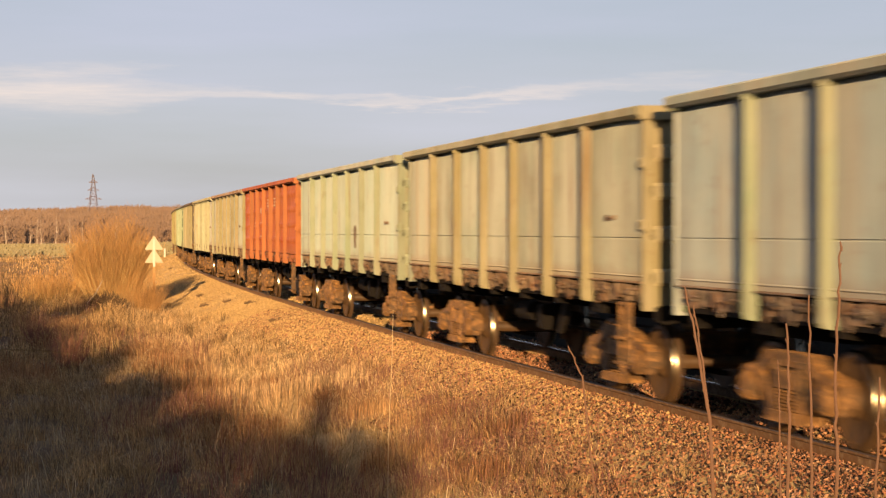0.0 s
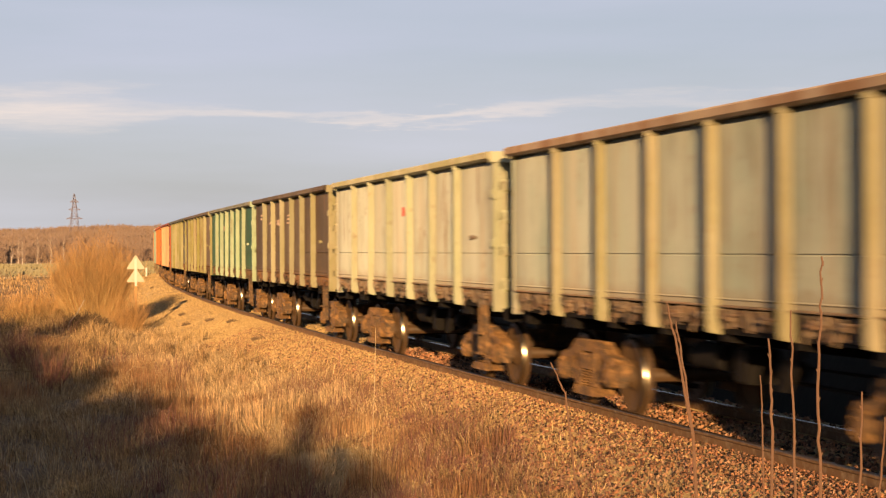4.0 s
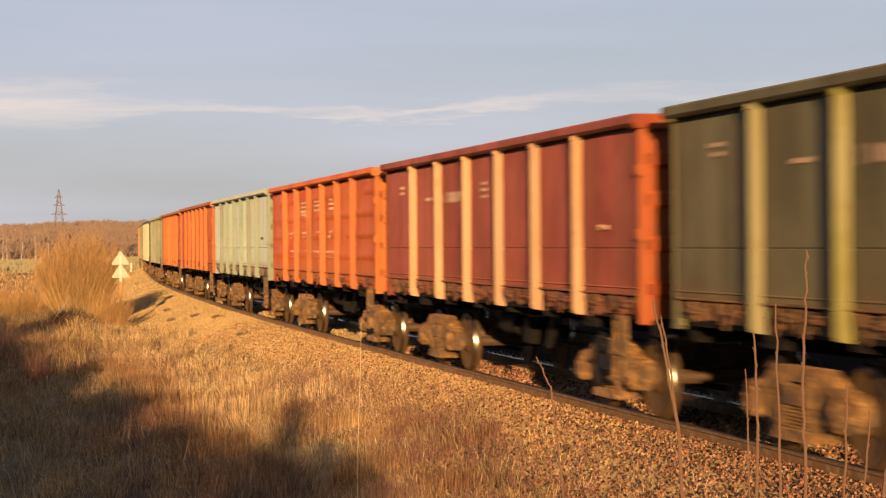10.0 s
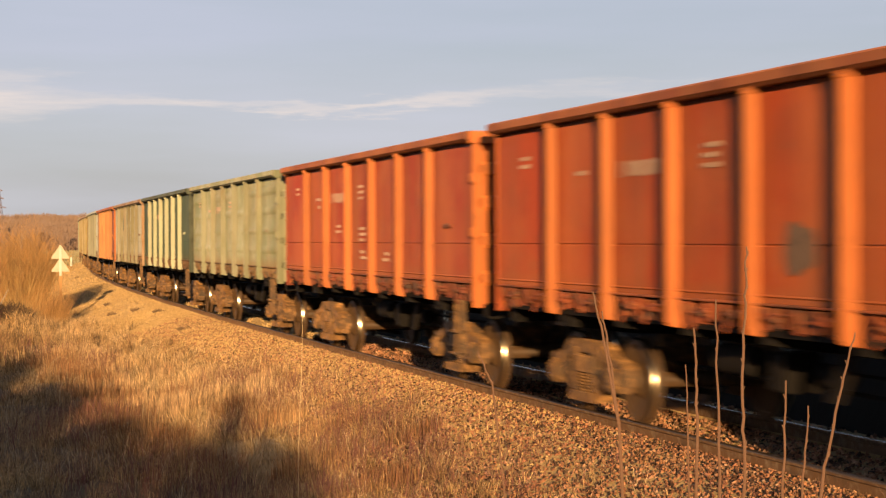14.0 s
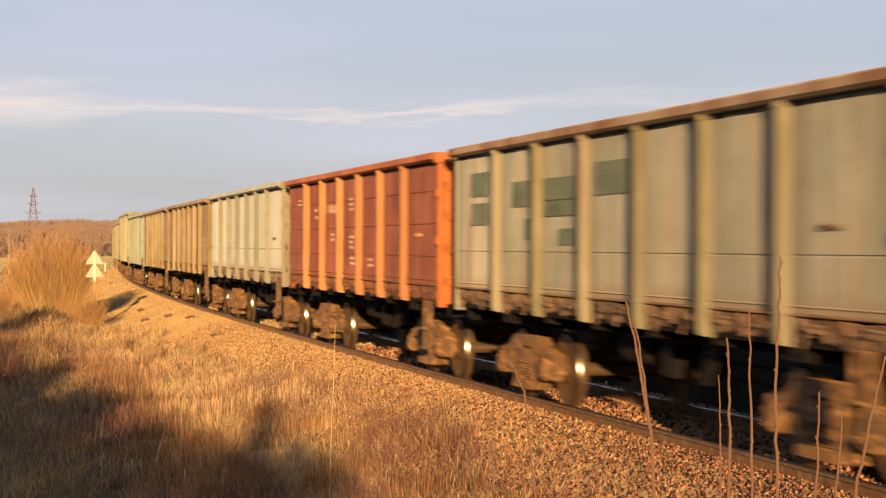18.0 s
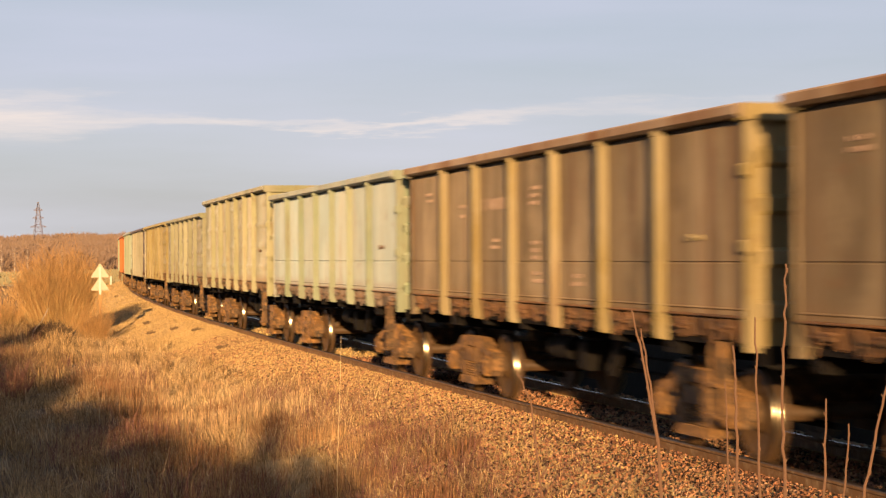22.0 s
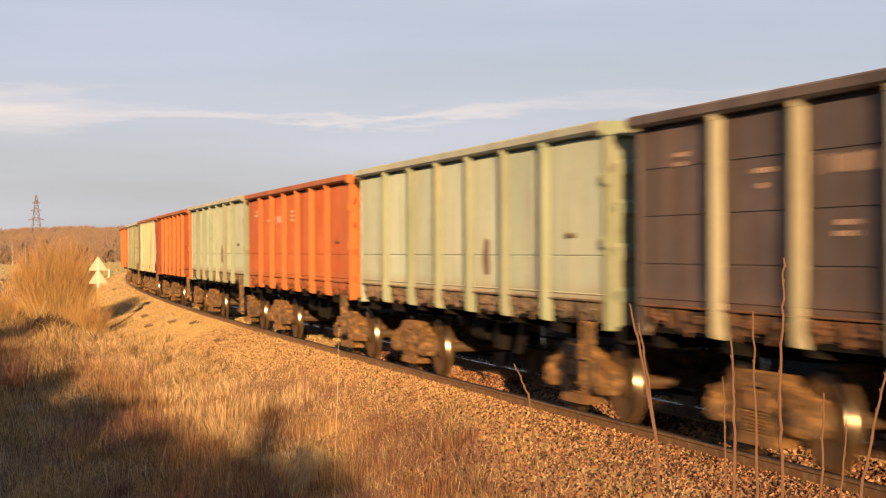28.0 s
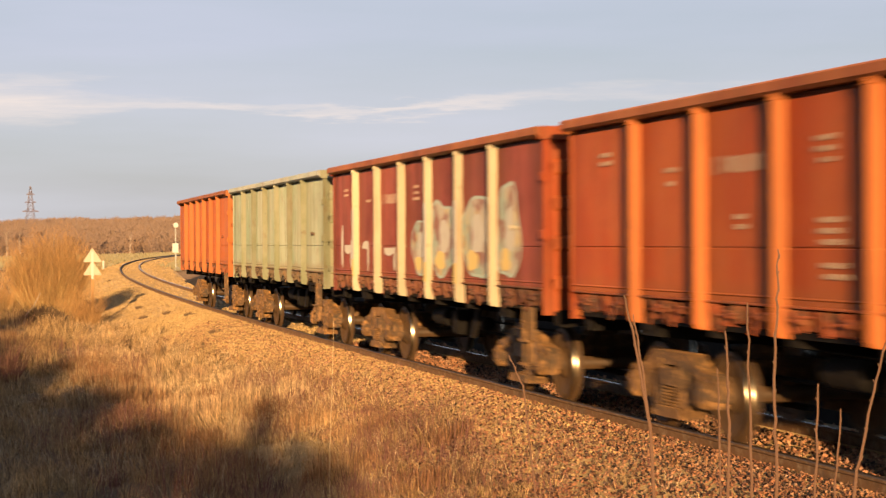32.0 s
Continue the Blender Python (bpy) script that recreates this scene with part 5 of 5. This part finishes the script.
def step_mesh(mat):
    def make():
        sh = Shape()
        sh.box(-0.15, 1.42, 0.50, -0.115, 1.50, 1.24).box(0.115, 1.42, 0.50, 0.15, 1.50, 1.24)
        sh.box(-0.114, 1.43, 0.54, 0.114, 1.445, 1.23)
        for z in (0.50, 0.80):
            sh.box(-0.15, 1.40, z, 0.15, 1.56, z + 0.03)
        return sh.mesh("foot_step", [mat])
    return shared(("step", mat.name), make)


BOGIE, UNDER, GEAR, COUPLER = bogie_meshes(), under_mesh(), gear_mesh(), coupler_mesh()
FRONT_AXLES, REAR_AXLES, WAGONS = [], [], []


def bar(x, z, w, h, mat, parent, name="stencil", y=1.476):
    """A painted bar on the side sheet that faces the camera; a stencil is a run of short strokes."""
    def make():
        sh, rng = Shape(), random.Random(int(w * 100 + h * 1000))
        if name != "stencil":
            return sh.box(-w / 2, 0, -h / 2, w / 2, 0.004, h / 2).mesh(name, [mat])
        k = -w / 2
        while k < w / 2:
            if rng.random() < 0.22:
                k += h * rng.uniform(0.4, 0.9)
            d = h * rng.uniform(0.14, 0.36)
            sh.box(k, 0, -h / 2 * rng.uniform(0.7, 1), k + d, 0.004, h / 2 * rng.uniform(0.7, 1))
            k += d + h * rng.uniform(0.15, 0.42)
        return sh.mesh(name, [mat])
    ob = part(name, shared((name, round(w, 3), round(h, 3), mat.name), make), parent, (-x, y, z))
    if name == "stencil":
        ob["kind"] = "stuff"
    return ob


def wagon(label, body, post, top_paint, style="flat", top=3.50, marks=0, bow=0.0, end=None, seed=0):
    """An open-top bogie wagon. It runs towards -x; +y is the side towards the camera."""
    P = PAINTS
    rng = random.Random(100 + seed)
    o = thing("gondola_wagon", label, "wagon", group="wagons of the train")
    turn = Matrix.Rotation(math.pi, 4, "Z")
    for k, (a, b) in enumerate(BAYS):
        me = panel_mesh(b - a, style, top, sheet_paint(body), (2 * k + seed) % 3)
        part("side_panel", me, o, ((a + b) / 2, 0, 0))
        part("side_panel", me, o, turn @ Matrix.Translation(((a + b) / 2, 0, 0)))
        if (body, post) not in HATCH:
            HATCH[body, post] = hatch_paint(RGB[body], RGB[post])
        hm = hatch_mesh(b - a, HATCH[body, post], (k + seed) % 3)
        part("hatch", hm, o, ((a + b) / 2, 0, 0))
        part("hatch", hm, o, turn @ Matrix.Translation(((a + b) / 2, 0, 0)))
    for x in POSTS:
        me = post_mesh(top, P[post], bow)
        part("post", me, o, (x, 0, 0))
        part("post", me, o, turn @ Matrix.Translation((x, 0, 0)))
    ends = ((corner_mesh(top, P[end or post]), -1), (corner_mesh(top, P[body], False), 1))
    for cm, way in ends:
        # front posts carry hinges; rear ones are plain
        flip = shared(("flip", cm.name), lambda: cm.copy())
        if ("flipped", cm.name) not in _cache:
            _cache[("flipped", cm.name)] = True
            flip.transform(Matrix.Diagonal((-1, 1, 1, 1)))
            flip.flip_normals()
        near, far = (flip, cm) if way < 0 else (cm, flip)
        part("corner_post", near, o, (way * (BODY - 0.06), 0, 0))
        part("corner_post", far, o, turn @ Matrix.Translation((-way * (BODY - 0.06), 0, 0)))
    ch = shared(("chord", top, top_paint), lambda: Shape().prism("x", -BODY, BODY, ((1.40, top - 0.13), (1.56, top - 0.13), (1.605, top - 0.10), (1.605, top - 0.02), (1.58, top), (1.42, top), (1.40, top - 0.02))).mesh("top_rail", [P[top_paint]]))
    part("top_rail", ch, o)
    part("top_rail", ch, o, turn)
    end_parts(o, top, P[end or post], Matrix())
    end_parts(o, top, P[end or post], turn)
    part("underframe", UNDER, o)
    part("brake_gear", GEAR, o)
    part("coupler", COUPLER, o)
    part("coupler", COUPLER, o, turn)
    sm = step_mesh(M["grime"])
    part("foot_step", sm, o, (-5.75, 0, 0))
    part("foot_step", sm, o, turn @ Matrix.Translation((-5.75, 0, 0)))
    for bx in (BASE, -BASE):
        b = part("bogie", BOGIE["bolster"], o, (bx, 0, 0))
        part("centre_pivot", BOGIE["pivot"], b)
        part("brake_rod", BOGIE["tie"], b)
        for sx in (-0.57, 0.57):
            part("brake_beam", BOGIE["beam"], b, (sx, 0, 0))
        for far in ("", "_far"):
            part("side_frame", BOGIE["frame" + far], b)
            for sx in (-0.155, 0.0, 0.155):
                part("coil_spring", BOGIE["spring" + far], b, (sx, 0, 0))
            for sx in (1, -1):
                part("brake_shoe", BOGIE["shoe" + far], b, Matrix.Diagonal((sx, 1, 1, 1)))
            for ax in (AXLE, -AXLE):
                part("axle_box", BOGIE["box" + far], b, (ax, 0, 0))
        FRONT_AXLES.append(part("wheelset", BOGIE["wheels"], b, (AXLE, 0, WHEEL)))
        REAR_AXLES.append(part("wheelset", BOGIE["wheels"], b, (-AXLE, 0, WHEEL)))
    # stencilled markings, too small to read
    def block(x, z, w, rows, y=1.476):
        for i in range(rows):
            bar(x + rng.uniform(-0.04, 0.04), z - 0.095 * i, w * rng.choice((0.7, 1.0)), 0.055, M["mark"], o, y=y)
    if marks > 2:
        for x in (-3.48, -1.74, 0.0, 1.74):
            for z, rows in ((3.02, 3), (2.34, 2), (1.92, 2)):
                if rng.random() < 0.75:
                    block(x + rng.uniform(-0.15, 0.15), z, rng.choice((0.6, 0.9)), rows, 1.482)
        bar(-1.74, 2.72, 0.9, 0.2, M["mark"], o, y=1.482)
    elif marks:
        block(-5.3, 3.04, 0.42, 2)
        block(-3.4, 2.80, 0.5, 1)
        bar(-1.75, 2.80, 1.0, 0.19, M["mark"], o)
        block(0.0, 2.95, 0.42, 3)
        if marks > 1:
            block(-1.75, 2.30, 0.4, 2)
            block(0.05, 2.25, 0.5, 3)
            block(0.1, 1.86, 0.5, 2)
            block(-3.4, 2.66, 0.3, 1)
            block(1.7, 1.84, 0.45, 2)
    lever = shared(("lever", body, post), lambda: Shape().rod((-0.16, 1.488, 0), (0.1, 1.49, 0.01), 0.014).box(0.05, 1.46, -0.03, 0.12, 1.50, 0.04, 0.01).box(-0.18, 1.46, -0.025, -0.13, 1.497, 0.03, 0.01).mesh("door_lever", [P[post] if max(RGB[body]) < 0.16 else HATCH[body, post]]))
    part("door_lever", lever, o, (-5.2, 0, 2.25))
    WAGONS.append(o)
    return o


FLEET = (
    ("pale blue-grey steel open wagon with greenish posts", "ice", "mint_post", "mint_rail", {"top": 3.57}),
    ("weathered grey-beige open wagon with tan posts", "weathered", "tan", "khaki_post", {"top": 3.54}),
    ("pale mint-green steel open wagon", "mint", "mint_post", "mint_rail", {"top": 3.53}),
    ("red-brown open wagon with ribbed sides", "brick_red", "rust_post", "brick_red", {"style": "rib", "marks": 3}),
    ("grey-beige open wagon with a brown top rail", "weathered", "tan", "brown_rail", {}),
    ("chalky white weathered open wagon with cream posts", "chalk", "cream", "tan", {}),
    ("brown open wagon with tan posts", "umber", "tan", "dark_brown", {"marks": 1}),
    ("dark green open wagon with bent pale lime posts", "forest_green", "lime_white", "grey_rail", {"bow": 0.06, "marks": 1}),
    ("brown open wagon with yellowish posts and a green patch", "dark_brown", "olive_post", "dark_brown", {"marks": 1}),
    ("olive-brown open wagon with olive-yellow posts", "olive_brown", "olive_post", "olive_brown", {"marks": 1}),
    ("maroon open wagon with peach-coloured posts", "maroon", "peach", "maroon", {"marks": 1, "end": "orange"}),
    ("orange open wagon with ribbed sides", "orange", "orange_post", "orange", {"style": "rib", "marks": 3}),
    ("pale pearl-grey open wagon with sea-green posts", "pearl", "sea_post", "mint_rail", {"top": 3.53}),
    ("orange-red painted steel open wagon", "orange", "orange_post", "rust_brown", {"marks": 1, "top": 3.53}),
    ("red open wagon with orange posts and white stencils", "red", "orange_post", "rust_brown", {"marks": 2}),
    ("olive-green open wagon with ribbed sides", "olive_green", "olive_green_post", "olive_green", {"style": "rib", "marks": 1}),
    ("dark bottle-green open wagon with cream posts", "bottle_green", "pale_post", "green_rail", {"marks": 1, "end": "green_rail"}),
    ("grey-beige open wagon with dark green squares and an orange top rail", "mint_grey", "dull_post", "brown_rail", {"end": "rust_tan"}),
    ("maroon-brown open wagon with orange posts", "brick", "apricot_post", "rust_brown", {"style": "line", "marks": 2, "end": "orange_post"}),
    ("pale grey open wagon with cream posts", "pearl", "khaki_post", "mint_rail", {"top": 3.53}),
    ("dusty brown open wagon with tan posts", "brown", "sand_post", "brown_rail", {"marks": 1}),
    ("brown open wagon with white stencils and tan posts", "brown", "sand_post", "brown_rail", {"marks": 2}),
    ("pale mint-white steel open wagon", "ice", "mint_post", "mint_rail", {"top": 3.53}),
    ("tall yellowish open wagon with ribbed sides", "straw", "olive_rib_post", "straw", {"style": "rib", "top": 3.82}),
    ("grey open wagon with ribbed sides and greenish posts", "grey_rib", "ash_post", "khaki_post", {"style": "rib"}),
    ("ochre-yellow open wagon with ribbed sides", "ochre", "ochre_post", "ochre", {"style": "rib"}),
    ("plum-brown open wagon with greyish posts", "plum", "plum_post", "plum", {"style": "line", "marks": 2}),
    ("pale mint open wagon with grey stains", "mint", "mint_post", "mint_rail", {"top": 3.53}),
    ("bright orange steel open wagon", "bright_orange", "orange_post", "rust_brown", {"marks": 1}),
    ("pale mint-green steel open wagon", "mint", "mint_post", "mint_rail", {"top": 3.53}),
    ("orange-red open wagon with white stencils", "orange", "orange_post", "rust_brown", {"marks": 2}),
    ("maroon open wagon with cream posts and pale spray-paint marks", "maroon", "ivory", "rust_brown", {"marks": 1, "end": "orange"}),
    ("olive-green weathered open wagon", "sage", "olive_green_post", "mint_rail", {}),
    ("orange last wagon of the train", "bright_orange", "orange_post", "rust_brown", {}),
)


def build_train():
    for k, (label, body, post, top, more) in enumerate(FLEET):
        o = wagon(label, body, post, top, seed=k, **more)
        if k == 17:
            for x, z, w, h in ((-5.27, 2.94, 0.8, 0.33), (-5.27, 2.53, 0.75, 0.30), (-3.2, 2.76, 1.1, 0.33), (-2.95, 2.31, 0.5, 0.26), (-1.72, 2.79, 1.45, 0.27), (-1.72, 2.55, 1.45, 0.19), (-1.6, 2.2, 0.5, 0.2), (0.0, 2.86, 1.1, 0.38)):
                bar(x, z, w, h, M["patch_green"], o, "paint_patch", 1.480)
        if k == 8:
            blot(o, -3.48, 1.79, 1.05, 0.17, M["patch_bright"], 0.006, k, "paint_patch")
            blot(o, 0.0, 2.96, 0.85, 0.26, M["patch_teal"], 0.006, k + 50, "paint_patch")
        if k in (2, 27, 29):
            blot(o, 1.6, 1.98, 0.30, 0.5, M["patch_grey"], 0.006, k, "stain")
        if k == 13:
            blot(o, 1.74, 1.98, 0.55, 0.42, M["patch_grey"], 0.006, k, "stain")
        if k == 5:
            bar(0.2, 2.75, 0.22, 0.16, M["patch_red"], o, "paint_patch")
        if k == 31:
            for k2, (x, z, w, h) in enumerate(GRAFFITI):
                blot(o, x, z, w * 1.06, h * 1.08, M["spray_teal"], 0.004, 3 * k2)
                blot(o, x, z, w, h, M["spray_mix"], 0.006, 3 * k2)
                blot(o, x + 0.08, z + 0.03, w * 0.42, h * 0.5, M["spray_white"], 0.008, 3 * k2 + 1)
                blot(o, x - 0.12 * w, z - 0.32 * h, w * 0.4, h * 0.26, M["spray_yellow"], 0.010, 3 * k2 + 2)
            for x, z, w, h in ((-5.7, 2.0, 0.18, 0.75), (-5.2, 1.95, 0.6, 0.16), (-4.9, 1.85, 0.15, 0.5), (-3.7, 2.02, 0.5, 0.14), (-3.5, 1.85, 0.14, 0.5), (-3.0, 1.9, 0.16, 0.55), (-1.9, 1.92, 0.7, 0.13), (-1.5, 1.8, 0.14, 0.4)):
                blot(o, x, z, w, h, M["spray_white"], 0.004, int(40 - 5 * x))
            for x in (-4.35, 0.87, 2.61):
                bar(x, 2.1, 0.155, 1.15, M["spray_white"], o, "graffiti", 1.567)
                bar(x, 1.62, 0.15, 0.3, M["spray_yellow"], o, "graffiti", 1.569)


# rounded patches for unreadable spray paint: place along the wagon, height, width, height of the patch
GRAFFITI = ((0.25, 2.0, 1.0, 0.8), (1.62, 2.12, 1.35, 1.0), (3.40, 2.15, 1.35, 1.05), (4.95, 2.2, 0.95, 1.15))


def blot(o, x, z, w, h, mat, d, seed, name="graffiti"):
    """A rounded, lobed patch of spray paint on the side sheet."""
    rng = random.Random(seed)
    a, b, n = rng.uniform(0, 6.28), rng.uniform(0, 6.28), 28
    rim = []
    for i in range(n):
        t = 2 * math.pi * i / n
        r = 1 + 0.10 * math.sin(3 * t + a) + 0.07 * math.sin(5 * t + b)
        c, q = math.cos(t), math.sin(t)
        k = (abs(c) ** 3 + abs(q) ** 3) ** (-1 / 3)
        rim.append((-c * k * r * w / 2, q * k * r * h / 2))
    verts = [(px, y, pz) for y in (1.474 + d, 1.4725 + d) for px, pz in rim]
    faces = [tuple(range(n)), tuple(range(2 * n - 1, n - 1, -1))] + [(i, n + i, n + (i + 1) % n, (i + 1) % n) for i in range(n)]
    part(name, Shape().add(verts, faces).mesh(name, [mat]), o, (-x, 0, z))


def train_at(t):
    """Where the rear coupler of the first wagon is along the track."""
    return 19.50 - 12.40207 * t - 0.0236714 * t ** 2 + 0.000151118 * t ** 3


def wagon_pose(s):
    """Pose of a wagon whose middle is at s, from its two bogies; it runs towards smaller s, its -x."""
    (ax, ay), (bx, by) = on_track(s - BASE), on_track(s + BASE)
    return pose(float(ax + bx) / 2, float(ay + by) / 2, 0, 0, 0, math.degrees(math.atan2(by - ay, bx - ax)))


build_train()


def motions():
    for k, o in enumerate(WAGONS):
        walk(o, [(t, wagon_pose(train_at(t) + PITCH * k - PITCH / 2)) for t in range(33)])
    # wheels roll without slipping; all turn alike
    for axles, x in ((FRONT_AXLES, AXLE), (REAR_AXLES, -AXLE)):
        rows = []
        for f in range(961):
            t = f / 30
            rows.append((t, pose(x, 0, WHEEL, 0, -(math.degrees((19.50 - train_at(t)) / WHEEL) % 360), 0)))
        walk(axles[0], rows)
        keys = axles[0].animation_data
        for o in axles[1:]:
            o.rotation_mode = "QUATERNION"
            o.animation_data_create()
            o.animation_data.action = keys.action
            o.animation_data.action_slot = keys.action_slot


motions()
